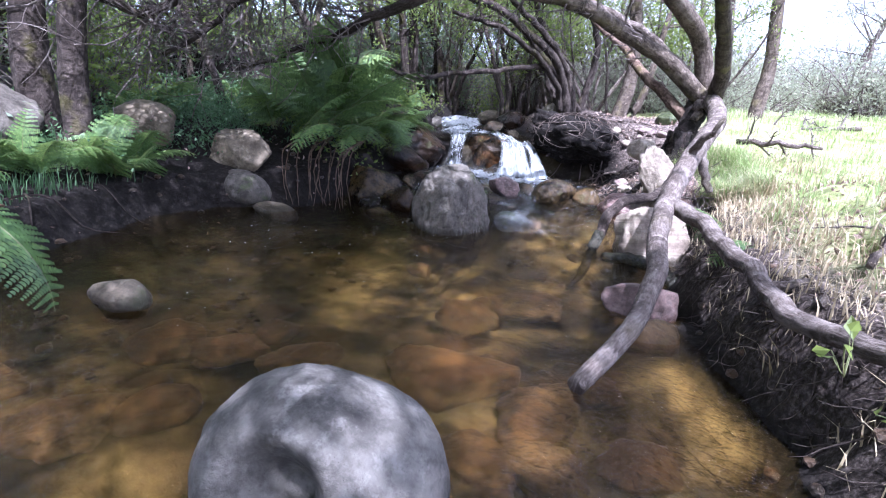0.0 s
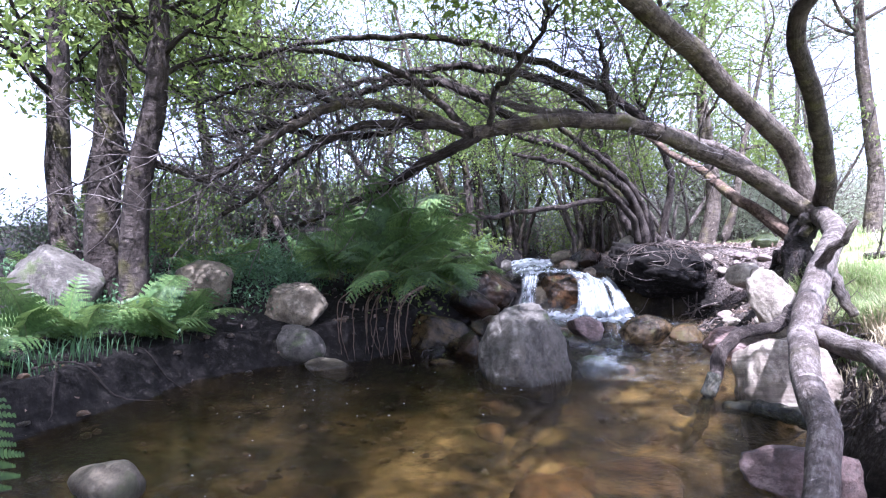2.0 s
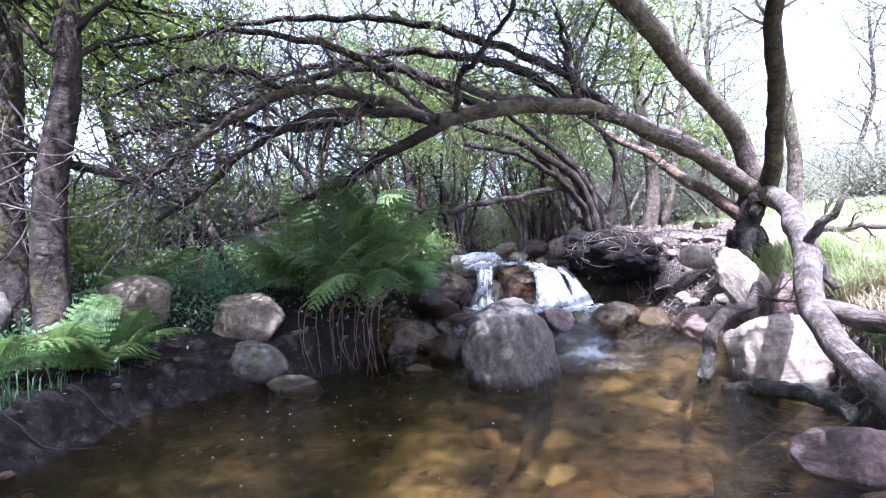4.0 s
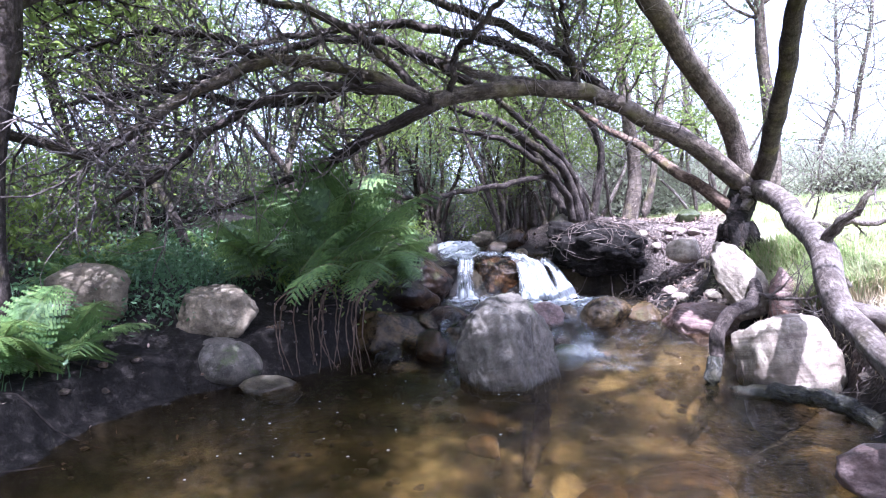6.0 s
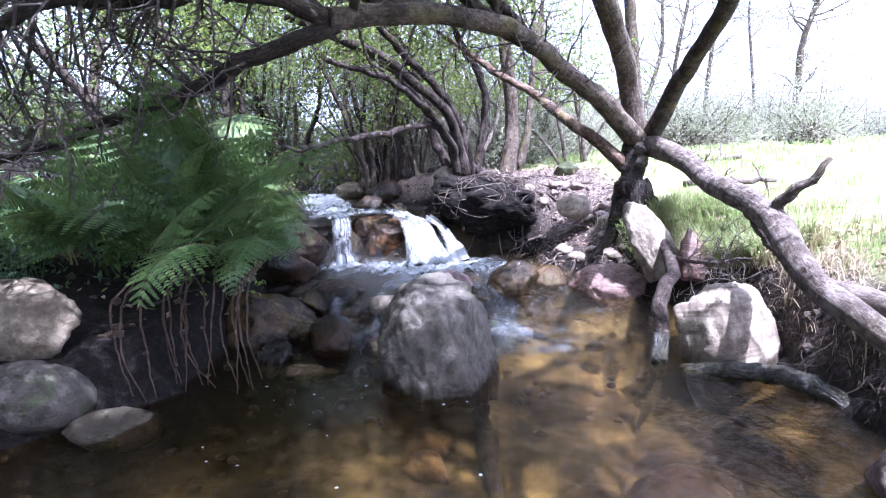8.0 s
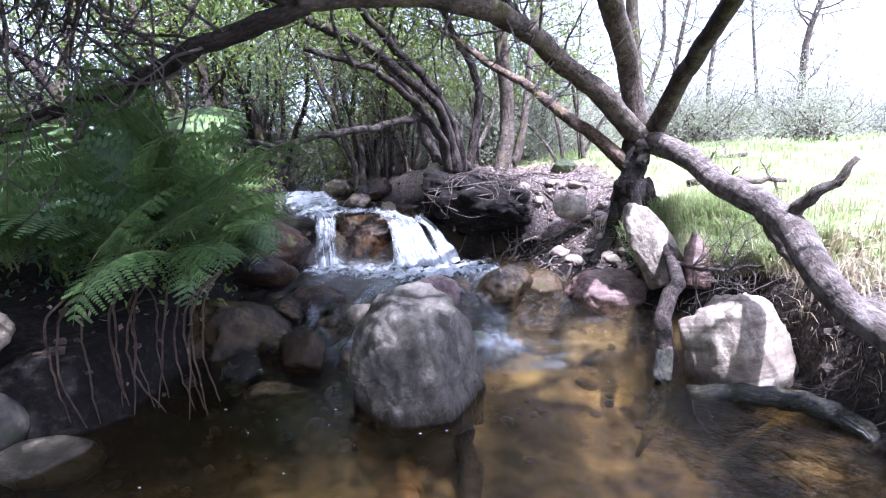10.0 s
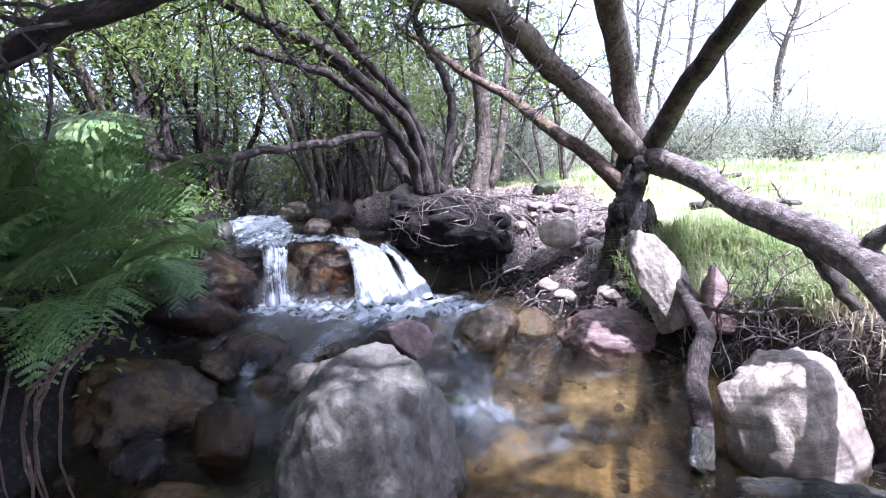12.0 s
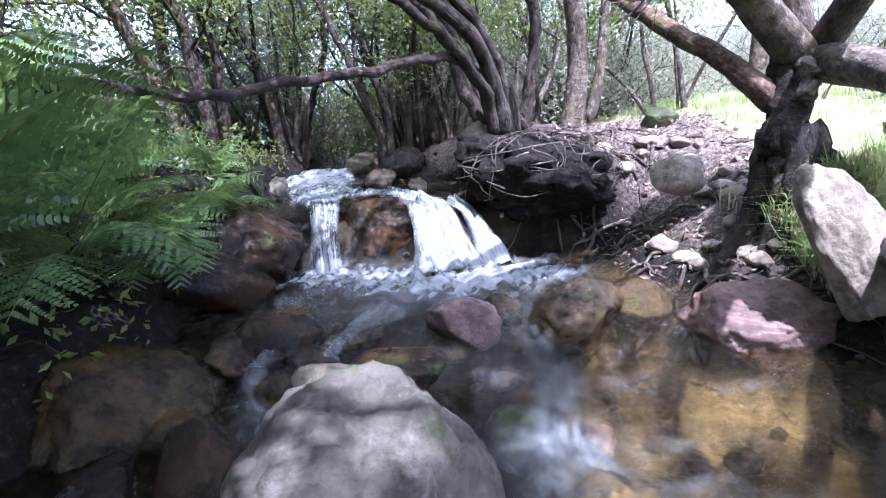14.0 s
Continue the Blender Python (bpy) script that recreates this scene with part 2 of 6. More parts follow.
def ground_material():
    n = Net("bank_soil", 0.95, spec=0.15)
    p = n.coords()
    big, fine = n.noise(p, 1.3, 5, 0.6), n.noise(p, 22, 8, 0.7)
    # near black: shade of left bank and undercut is partly in the soil colour
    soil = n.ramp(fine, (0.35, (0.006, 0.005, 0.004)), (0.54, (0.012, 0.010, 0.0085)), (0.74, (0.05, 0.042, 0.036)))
    litter = n.ramp(n.noise(p, 34, 6, 0.75), (0.38, (0.026, 0.02, 0.016)), (0.5, (0.082, 0.064, 0.053)), (0.66, (0.29, 0.24, 0.21)))
    turf = n.ramp(n.noise(p, 5, 7, 0.7), (0.32, (0.08, 0.10, 0.035)), (0.5, (0.20, 0.22, 0.085)), (0.62, (0.36, 0.34, 0.20)), (0.75, (0.48, 0.44, 0.33)))
    sand = n.ramp(n.noise(p, 2.2, 5, 0.5), (0.36, (0.016, 0.013, 0.009)), (0.46, (0.06, 0.045, 0.024)), (0.55, (0.14, 0.112, 0.054)), (0.68, (0.36, 0.285, 0.14)))
    sand = n.mix(n.math("MULTIPLY", n.step(n.noise(p, 60, 4, 0.7), 0.5, 0.7), 0.4), sand, (0.10, 0.075, 0.032))
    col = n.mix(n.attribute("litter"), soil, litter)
    col = n.mix(n.attribute("turf"), col, turf)
    col = n.mix(n.attribute("bed"), col, sand)
    h = n.math("ADD", fine, n.math("MULTIPLY", n.noise(p, 70, 4), 0.5))
    return n.finish(col, n.math("ADD", h, big), 0.7, 0.04)


def water_material(name, ripple, tint, depth=0.05, murk=(0.05, 0.039, 0.016), cloud=0.12):
    """Clear brown stream water: part mirrored, part bent by the ripples, part passing straight through, tinted."""
    n = Net(name, 0.03)
    p = n.coords()
    w1 = n.node("ShaderNodeTexNoise", Vector=n.coords("Object", (1.0, 0.6, 1)), Scale=11.0, Detail=3.0, Roughness=0.5, Distortion=0.6).outputs["Fac"]
    w2 = n.node("ShaderNodeTexNoise", Vector=n.coords("Object", (0.75, 1.0, 1)), Scale=31.0, Detail=3.0, Roughness=0.55, Distortion=0.8).outputs["Fac"]
    h = n.math("ADD", w1, n.math("MULTIPLY", w2, 0.42))
    across = n.node("ShaderNodeSeparateXYZ", Vector=p)
    lively = n.math("MAXIMUM", n.math("MULTIPLY", n.step(n.noise(p, 0.8, 2), 0.44, 0.6), 0.4), n.math("MULTIPLY", n.ramp(across.outputs[0], (0.55, (0, 0, 0)), (0.95, (1, 1, 1))), 1.0))
    calm = n.math("ADD", n.math("MULTIPLY", lively, 0.8 if depth < 0.055 else 0.3), 0.2 if depth < 0.055 else 0.7)
    b = n.node("ShaderNodeBump", Height=h, Strength=n.math("MULTIPLY", calm, ripple), Distance=depth)
    fres = n.node("ShaderNodeFresnel", IOR=1.33, Normal=b.outputs[0])
    clear = n.node("ShaderNodeBsdfTransparent", Color=(*tint, 1))
    soft = n.node("ShaderNodeBump", Height=h, Strength=n.math("MULTIPLY", calm, 0.35), Distance=depth)
    bent = n.node("ShaderNodeBsdfRefraction", Color=(*tint, 1), Roughness=0.0, IOR=1.2, Normal=soft.outputs[0])
    gloss = n.node("ShaderNodeBsdfGlossy", Roughness=0.03, Normal=b.outputs[0])
    silt = n.node("ShaderNodeBsdfDiffuse", Color=(*murk, 1))      # fine silt in the water
    wavy, body = n.node("ShaderNodeMixShader", Fac=0.35), n.node("ShaderNodeMixShader", Fac=cloud)
    m = n.node("ShaderNodeMixShader", Fac=fres.outputs[0])
    for mixer, one, two in ((wavy, clear, bent), (body, wavy, silt), (m, body, gloss)):
        n.tree.links.new(one.outputs[0], mixer.inputs[1])
        n.tree.links.new(two.outputs[0], mixer.inputs[2])
    n.tree.nodes.remove(n.bsdf)
    n.tree.links.new(m.outputs[0], n.out.inputs[0])
    return n.mat


def foam_material(name, stretch, low, high, scale=6.0, most=1.0, uv=True):
    """White water: soft veils and clots of foam with clear gaps."""
    n = Net(name, 0.5, spec=0.35)
    c = n.coords("UV" if uv else "Object", stretch)
    f = n.node("ShaderNodeTexNoise", Vector=c, Scale=scale, Detail=5.0, Roughness=0.55, Distortion=0.2 if uv else 0.7).outputs["Fac"]
    g = n.noise(n.coords("UV" if uv else "Object", (7, 5, 1) if uv else (1, 1, 1)), 1.6 if uv else 3.2, 3)
    both = n.math("ADD", n.math("MULTIPLY", f, 0.62), n.math("MULTIPLY", g, 0.38))
    thick = n.math("MAXIMUM", n.attribute("dens"), 0.0)
    soft = n.math("ADD", n.math("MULTIPLY", n.math("MULTIPLY", n.step(both, low, high), n.math("POWER", thick, 1.8)), 1.4), n.math("MULTIPLY", n.math("POWER", thick, 3.0), 0.2))
    dens = n.math("MINIMUM", soft, most)
    n.finish(n.ramp(both, (0.30, (0.09, 0.105, 0.11)), (0.5, (0.20, 0.215, 0.22)), (0.70, (0.36, 0.375, 0.375))), f, 0.12, 0.02)
    n.put(n.bsdf.inputs["Alpha"], dens)
    return n.mat


fleck = Net("foam_fleck", 0.5)
FLECK = fleck.finish(fleck.ramp(fleck.random(island=True), (0, (0.4, 0.42, 0.4)), (1, (0.8, 0.82, 0.8))))
GROUND = ground_material()
WATER = water_material("stream_water", 1.0, (0.96, 0.84, 0.60), 0.05, cloud=0.05)
WATER_FAST = water_material("quick_water", 1.0, (0.98, 0.90, 0.72), 0.06, (0.08, 0.064, 0.04), 0.05)
FALL = foam_material("falling_water", (40, 1.3, 1), 0.22, 0.78, 1.0, 0.92)
FOAM = foam_material("foam", (1.4, 0.8, 1), 0.35, 0.67, 9.0, 0.88, uv=False)


# ---- mesh helpers ----
RNG = np.random.default_rng(7)


def mesh_of(name, verts, faces, mats, slots=None, uvs=None, smooth=True, attrs=None):
    me = bpy.data.meshes.new(name)
    me.from_pydata([tuple(v) for v in verts] if not isinstance(verts, np.ndarray) else verts.tolist(), [], faces if not isinstance(faces, np.ndarray) else faces.tolist())
    for m in mats:
        me.materials.append(m)
    if slots is not None:
        me.polygons.foreach_set("material_index", np.asarray(slots, dtype=np.int32))
    if uvs is not None:
        layer = me.uv_layers.new(name="UVMap")
        loops = np.empty(len(me.loops), dtype=np.int32)
        me.loops.foreach_get("vertex_index", loops)
        layer.data.foreach_set("uv", np.asarray(uvs, dtype=np.float32)[loops].ravel())
    for key, values in (attrs or {}).items():
        a = me.attributes.new(key, "FLOAT", "POINT")
        a.data.foreach_set("value", np.asarray(values, dtype=np.float32))
    if smooth:
        me.polygons.foreach_set("use_smooth", np.ones(len(me.polygons), dtype=bool))
    me.update()
    return me


def thing(name, place=(0, 0, 0), label="", category="", group="", kind=""):
    ob = new(name)
    ob.empty_display_size = 0.1
    ob.matrix_basis = Matrix.Translation(place)
    return tagged(ob, label, category, group, kind)


def part(name, me, parent, label="", m=None, kind=""):
    """A mesh as one part; its vertices are in world metres unless m places it under its parent."""
    ob = new(name, me)
    ob.parent = parent
    ob.matrix_basis = m if m is not None else Matrix.Translation(parent.matrix_basis.translation).inverted()
    return tagged(ob, label, kind=kind)


def smooth_path(points, step=0.08):
    """A Catmull-Rom curve through the points, evenly sampled."""
    p = np.array(points, float)
    p = np.vstack([2 * p[0] - p[1], p, 2 * p[-1] - p[-2]])
    out = []
    for i in range(1, len(p) - 2):
        n = max(2, int(np.linalg.norm(p[i + 1, :3] - p[i, :3]) / step))
        t = np.linspace(0, 1, n, endpoint=False)[:, None]
        a, b, c, d = p[i - 1], p[i], p[i + 1], p[i + 2]
        out.append(0.5 * (2 * b + (c - a) * t + (2 * a - 5 * b + 4 * c - d) * t**2 + (3 * b - a - 3 * c + d) * t**3))
    return np.vstack(out + [p[-2:-1]])


class Tubes:
    """Collects limbs, roots and twigs as tapered tubes for one mesh."""

    def __init__(self):
        self.v, self.f, self.uv, self.n = [], [], [], 0

    def add(self, pts, radii, sides=8, lump=0.12, seed=0):
        pts = np.asarray(pts, float)
        k = len(pts)
        radii = np.interp(np.linspace(0, 1, k), np.linspace(0, 1, len(radii)), radii)
        tan = np.gradient(pts, axis=0)
        tan /= np.linalg.norm(tan, axis=1)[:, None] + 1e-9
        up = np.array([0.31, 0.17, 0.93])
        a = np.cross(tan, up)
        a /= np.linalg.norm(a, axis=1)[:, None] + 1e-9
        b = np.cross(tan, a)
        ang = np.linspace(0, 2 * np.pi, sides, endpoint=False)
        r = radii[:, None] * np.ones(sides)
        if lump:
            rng = np.random.default_rng(seed + 11)
            along = np.r_[0, np.cumsum(np.linalg.norm(np.diff(pts, axis=0), axis=1))]
            for harm in (1, 2, 3):
                ph, fr = rng.uniform(0, 6.28, 2), rng.uniform(2, 7)
                r = r * (1 + lump / harm * np.sin(harm * ang[None, :] + ph[0] + 0.8 * np.sin(fr * along[:, None] + ph[1])) * (0.6 + 0.4 * np.sin(fr * 1.7 * along[:, None])))
        ring = pts[:, None, :] + r[:, :, None] * (np.cos(ang)[None, :, None] * a[:, None, :] + np.sin(ang)[None, :, None] * b[:, None, :])
        self.v.append(ring.reshape(-1, 3))
        along = np.r_[0, np.cumsum(np.linalg.norm(np.diff(pts, axis=0), axis=1))]
        uu = np.abs(np.linspace(-1, 1, sides, endpoint=False)) * 0.35
        self.uv.append(np.stack([np.tile(uu, k), np.repeat(along, sides)], 1))
        i = np.arange(k - 1)[:, None] * sides
        j = np.arange(sides)[None, :]
        j2 = (j + 1) % sides
        q = np.stack([i + j, i + j2, i + sides + j2, i + sides + j], -1).reshape(-1, 4) + self.n
        self.f += q.tolist()
        self.f.append((np.arange(sides)[::-1] + self.n).tolist())
        self.f.append((np.arange(sides) + (k - 1) * sides + self.n).tolist())
        self.n += k * sides
        return self

    def mesh(self, name, mat):
        return mesh_of(name, np.vstack(self.v), self.f, [mat], uvs=np.vstack(self.uv))


def tube(name, points, radii, mat, sides=10, step=0.07, wob=0.0, seed=0, lump=0.12):
    p = smooth_path(points, step)
    if wob:
        rng = np.random.default_rng(seed)
        s = np.linspace(0, 1, len(p))
        for fr in (3, 7, 13):
            p += wob / fr**0.5 * np.sin(fr * 6.28 * s[:, None] + rng.uniform(0, 6.28, 3)) * np.minimum(1, 8 * s * (1 - s) + 0.05)[:, None]
    return Tubes().add(p, radii, sides, lump, seed).mesh(name, mat)


# spots for which the canopy is cut open towards the sun: x, y, z, radius
GAPS = [
    (-0.10, 4.37, 0.5, 0.16), (-0.34, 4.42, 0.5, 0.13), (-0.11, 4.12, 0.5, 0.12), (0.05, 4.45, 0.5, 0.14),      # the boulder
    (0.24, 0.57, 0.3, 0.09), (0.50, 0.54, 0.3, 0.12), (0.10, 0.44, 0.3, 0.06), (0.52, 0.30, 0.3, 0.10),      # the hollowed boulder
    (0.80, 4.55, -0.25, 0.20), (1.0, 4.3, -0.25, 0.26), (0.9, 3.96, -0.25, 0.16), (0.7, 4.9, -0.2, 0.14), (0.81, 4.63, -0.2, 0.2),      # amber patches of the bed
    (0.70, 1.21, -0.2, 0.11), (0.97, 1.17, -0.2, 0.13), (1.75, 1.5, -0.2, 0.10), (-0.35, 0.58, -0.2, 0.14), (-1.45, 1.45, 0.1, 0.08),
    (1.54, 3.76, -0.2, 0.15), (1.7, 3.55, -0.2, 0.14), (-0.53, 4.3, -0.2, 0.10), (0.2, 3.3, -0.3, 0.15), (0.5, 2.7, -0.3, 0.13), (-0.3, 3.0, -0.3, 0.12), (1.2, 3.2, -0.3, 0.2), (0.75, 3.5, -0.3, 0.18), (0.75, 2.1, -0.3, 0.14), (0.4, 1.85, -0.2, 0.13), (1.0, 1.6, -0.2, 0.12), (0.1, 2.4, -0.3, 0.12), (-0.2, 3.7, -0.3, 0.14), (1.5, 2.9, -0.1, 0.12),
    (1.57, 4.99, 0.0, 0.32), (1.1, 5.15, 0.0, 0.26), (1.42, 5.4, 0.05, 0.22), (1.35, 3.5, -0.2, 0.26), (1.15, 2.9, -0.2, 0.2), (1.3, 4.45, -0.2, 0.25), (0.97, 5.7, 0.1, 0.18), (0.5, 4.76, 0.0, 0.15), (1.2, 5.0, 0.0, 0.18),      # riffle
    (1.65, 4.0, 0.4, 0.42), (1.75, 5.2, 0.5, 0.20), (1.85, 5.3, 0.8, 0.16), (1.55, 5.52, 0.3, 0.2), (0.80, 5.72, 0.3, 0.12),      # rocks at the bank
    (1.78, 6.85, 0.85, 0.35), (1.5, 6.3, 0.5, 0.2), (1.2, 6.6, 0.5, 0.14), (1.5, 6.0, 0.4, 0.16), (1.05, 5.95, 0.2, 0.12), (1.9, 6.3, 0.7, 0.2), (1.35, 6.9, 0.6, 0.14), (1.65, 6.5, 0.6, 0.15), (1.3, 7.2, 0.7, 0.25), (1.6, 7.6, 0.9, 0.2),
    (1.9, 1.6, 0.5, 0.22), (1.95, 2.3, 0.6, 0.25), (1.75, 3.2, 0.6, 0.22), (1.8, 3.9, 0.9, 0.3), (2.2, 5.2, 1.1, 0.3), (2.0, 1.0, 0.4, 0.14), (2.1, 0.6, 0.4, 0.16), (1.95, 2.75, 0.5, 0.14),      # the cut bank
    (0.42, 7.9, 1.1, 0.16), (-0.55, 8.45, 0.85, 0.14),
    (-1.6, 5.4, 0.9, 0.16), (-2.1, 5.8, 1.0, 0.16), (-1.4, 6.0, 0.8, 0.12), (-2.4, 4.1, 0.8, 0.10), (-1.7, 7.4, 1.0, 0.18),
]


def in_gap(p, width=0.16):
    """Whether a point lies in an opening of the canopy."""
    s = np.array(SUN_WAY)
    for g in GAPS:
        d = p - np.array(g[:3])
        along = d @ s
        if along > 1.5 and np.linalg.norm(d - along * s) < min(width, g[3]):
            return True
    return False


def with_gaps(spots, above=1.5):
    """Leaves out the spots where the canopy is open to the sun."""
    spots = np.asarray(spots, float)
    s = np.array(SUN_WAY)
    keep = np.ones(len(spots), bool)
    for g in GAPS:
        d = spots - np.array(g[:3])
        along = d @ s
        keep &= (along < above) | (np.linalg.norm(d - np.outer(along, s), axis=1) > g[3])
    return spots[keep]


def wander(start, way, length, rng, steps=7, bend=0.35, droop=0.0):
    p, d, out = np.array(start, float), np.array(way, float), []
    d /= np.linalg.norm(d)
    for _ in range(steps + 1):
        out.append(p.copy())
        p = p + d * length / steps
        d = d + rng.normal(0, bend, 3) * 0.5 + np.array([0, 0, -droop])
        d /= np.linalg.norm(d)
    return np.array(out)


def sprout(tubes, spine, radius, rng, count, length, depth=1, bend=0.4, tips=None, sides=5, start=0.15, droop=0.0):
    """Side twigs along a spine, and twigs of those; tips collects their ends."""
    for _ in range(count):
        f = rng.uniform(start, 1.0)
        i = min(int(f * (len(spine) - 1)), len(spine) - 2)
        base = spine[i]
        along = spine[i + 1] - spine[i]
        along /= np.linalg.norm(along) + 1e-9
        side = rng.normal(0, 1, 3)
        side -= along * side.dot(along)
        side /= np.linalg.norm(side) + 1e-9
        le = length * rng.uniform(0.5, 1.2)
        w = wander(base, along * rng.uniform(0.2, 0.9) + side, le, rng, 6, bend, droop)
        if in_gap(w[2]) or in_gap(w[4]):
            continue
        tubes.add(w, [radius, radius * 0.35], sides, 0)
        if tips is not None:
            tips.append(w[-1]), tips.append(w[4])
        if depth > 1:
            sprout(tubes, w, radius * 0.5, rng, 4, length * 0.5, depth - 1, bend, tips, 3 if sides < 6 else 4, 0.25, droop)


def leaf_cloud(name, centres, each, spread, size, mat, seed=0, narrow=0.4, flat=0.6):
    """Many small bent leaves, each of two triangles, round the centres."""
    rng = np.random.default_rng(seed)
    c = np.repeat(np.asarray(centres, float), each, axis=0)
    c = c + rng.normal(0, 1, (len(c), 3)) * np.asarray(spread) * np.array([1, 1, flat])
    c = with_gaps(c)
    n = len(c)
    d = rng.normal(0, 1, (n, 3)) + np.array([0, 0, -0.2])
    d /= np.linalg.norm(d, axis=1)[:, None]
    s = np.cross(d, rng.normal(0, 1, (n, 3)))
    s /= np.linalg.norm(s, axis=1)[:, None]
    up = np.cross(s, d)
    le = size * rng.uniform(0.6, 1.3, n)[:, None]
    v = np.stack([c, c + d * le * 0.5 + s * le * narrow * 0.5 + up * le * 0.1, c + d * le, c + d * le * 0.5 - s * le * narrow * 0.5 + up * le * 0.1], 1).reshape(-1, 3)
    i = np.arange(n)[:, None] * 4
    f = np.concatenate([i + np.array([[0, 1, 2]]), i + np.array([[0, 2, 3]])])
    return mesh_of(name, v, f, [mat], smooth=False)


def fbm(x, y, z=0.0, octaves=4):
    return noise.fractal(Vector((x, y, z)), 0.9, 2.1, octaves)


# ---- ground: one sheet, stream bed and banks ----
EDGE_Y = [-6, 0, 1, 2, 3, 3.7, 4.2, 4.8, 5.5, 6.2, 7.05, 7.35, 8.5, 9.5, 12, 16]
EDGE_L = [-2.4, -2.3, -2.35, -2.5, -2.65, -2.35, -1.75, -1.6, -1.55, -1.5, -1.45, -1.4, -1.5, -1.55, -1.9, -2.6]
EDGE_R = [2.2, 2.05, 1.95, 1.75, 1.72, 1.8, 2.05, 2.0, 1.75, 1.35, 1.34, 1.22, -0.25, -0.6, -1.0, -1.6]


def water_level(y):
    return float(np.interp(y, [4.6, 5.2, 6.2, 7.2, 7.45, 8.0, 9.5, 16], [0, 0.07, 0.19, 0.2, 0.64, 0.70, 0.80, 1.2]))


def smoothstep(a, b, x):
    t = min(1, max(0, (x - a) / (b - a)))
    return t * t * (3 - 2 * t)


def ground_height(x, y):
    """Height of bed and banks, and the masks bed, turf and litter."""
    wob = 0.10 * fbm(x * 1.7, y * 1.7, 3.1, 3)
    left, right = np.interp(y, EDGE_Y, EDGE_L) + wob, np.interp(y, EDGE_Y, EDGE_R) + wob
    wl = water_level(y)
    deep = np.interp(y, [-3, 0.5, 3, 4.4, 5, 6, 6.8, 7.35, 7.5, 9], [0.25, 0.25, 0.42, 0.42, 0.24, 0.22, 0.3, 0.3, 0.14, 0.1])
    rough_bed = 0.05 * fbm(x * 2.3, y * 2.3, 7.7, 4)
    inside = min(x - left, right - x)
    bed = wl - deep * smoothstep(-0.05, 0.6, inside) + rough_bed
    if x < left:
        d = left - x
        steep = np.interp(y, [-2, 3.5, 4.5, 16], [0.24, 0.30, 0.34, 0.18])
        bank = wl + steep * smoothstep(0, 0.22, d) + 0.33 * smoothstep(0.2, 1.5, d) + 0.10 * min(4, max(0, d - 1.2)) ** 0.9
        # scant litter, so the shade-darkened soil colour shows on this side
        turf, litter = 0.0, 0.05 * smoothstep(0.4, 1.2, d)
    elif x > right:
        d = x - right
        near = smoothstep(5.6, 4.4, y)
        bank1 = wl + 0.50 * smoothstep(0, 0.28, d) + 0.34 * smoothstep(0.25, 1.3, d)
        flat = float(np.interp(y, [5.0, 6.8, 8.0, 10, 18], [0.66, 0.74, 1.08, 1.2, 1.45])) + 0.12 * smoothstep(2.0, 3.5, x)
        bank2 = wl + (max(flat, wl + 0.2) - wl) * (0.15 * smoothstep(0, 0.1, d) + 0.85 * smoothstep(0.05, 1.0, d))
        bank = bank1 * near + bank2 * (1 - near) + 0.015 * min(12, max(0, d - 1.5))
        mound = math.exp(-(((x - 0.68) / 0.42) ** 2 + ((y - 7.85) / 0.5) ** 2))
        slope = math.exp(-(((x - 1.1) / 0.42) ** 2 + ((y - 7.55) / 0.42) ** 2))
        bank += (0.36 * mound + 0.22 * slope) * smoothstep(0, 0.22, d)
        open_ground = max(smoothstep(0.35, 0.8, d) * smoothstep(6.2, 5.2, y), smoothstep(2.4, 3.0, x), smoothstep(8.8, 9.6, y) * smoothstep(1.2, 1.9, x))
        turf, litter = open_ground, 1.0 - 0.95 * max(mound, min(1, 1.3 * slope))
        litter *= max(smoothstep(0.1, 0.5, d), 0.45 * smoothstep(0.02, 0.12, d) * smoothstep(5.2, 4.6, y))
    else:
        bank, turf, litter = bed, 0.0, 0.0
    h = max(bed, bank) if inside < 0 else bed
    h += (0.05 * fbm(x * 1.1, y * 1.1, 1.3, 4) + 0.03 * fbm(x * 5, y * 5, 2.2, 3)) * smoothstep(-0.1, 0.5, -inside)
    bed_mask = smoothstep(0.0, 0.16, inside) * smoothstep(-0.02, 0.05, wl - h)
    bed_mask *= smoothstep(0.1, 0.75, x - left) * (1 - 0.5 * smoothstep(-0.2, -1.4, x))      # left bed darkened: shade over brown algae, put into its colour
    if inside > 0:      # dark stony bottom of the run and the plunge pool
        bed_mask *= 1 - smoothstep(4.3, 4.8, y) * (0.8 - 0.75 * smoothstep(0.2, 0.7, x) * smoothstep(6.2, 5.6, y))
    return h, bed_mask, turf, litter


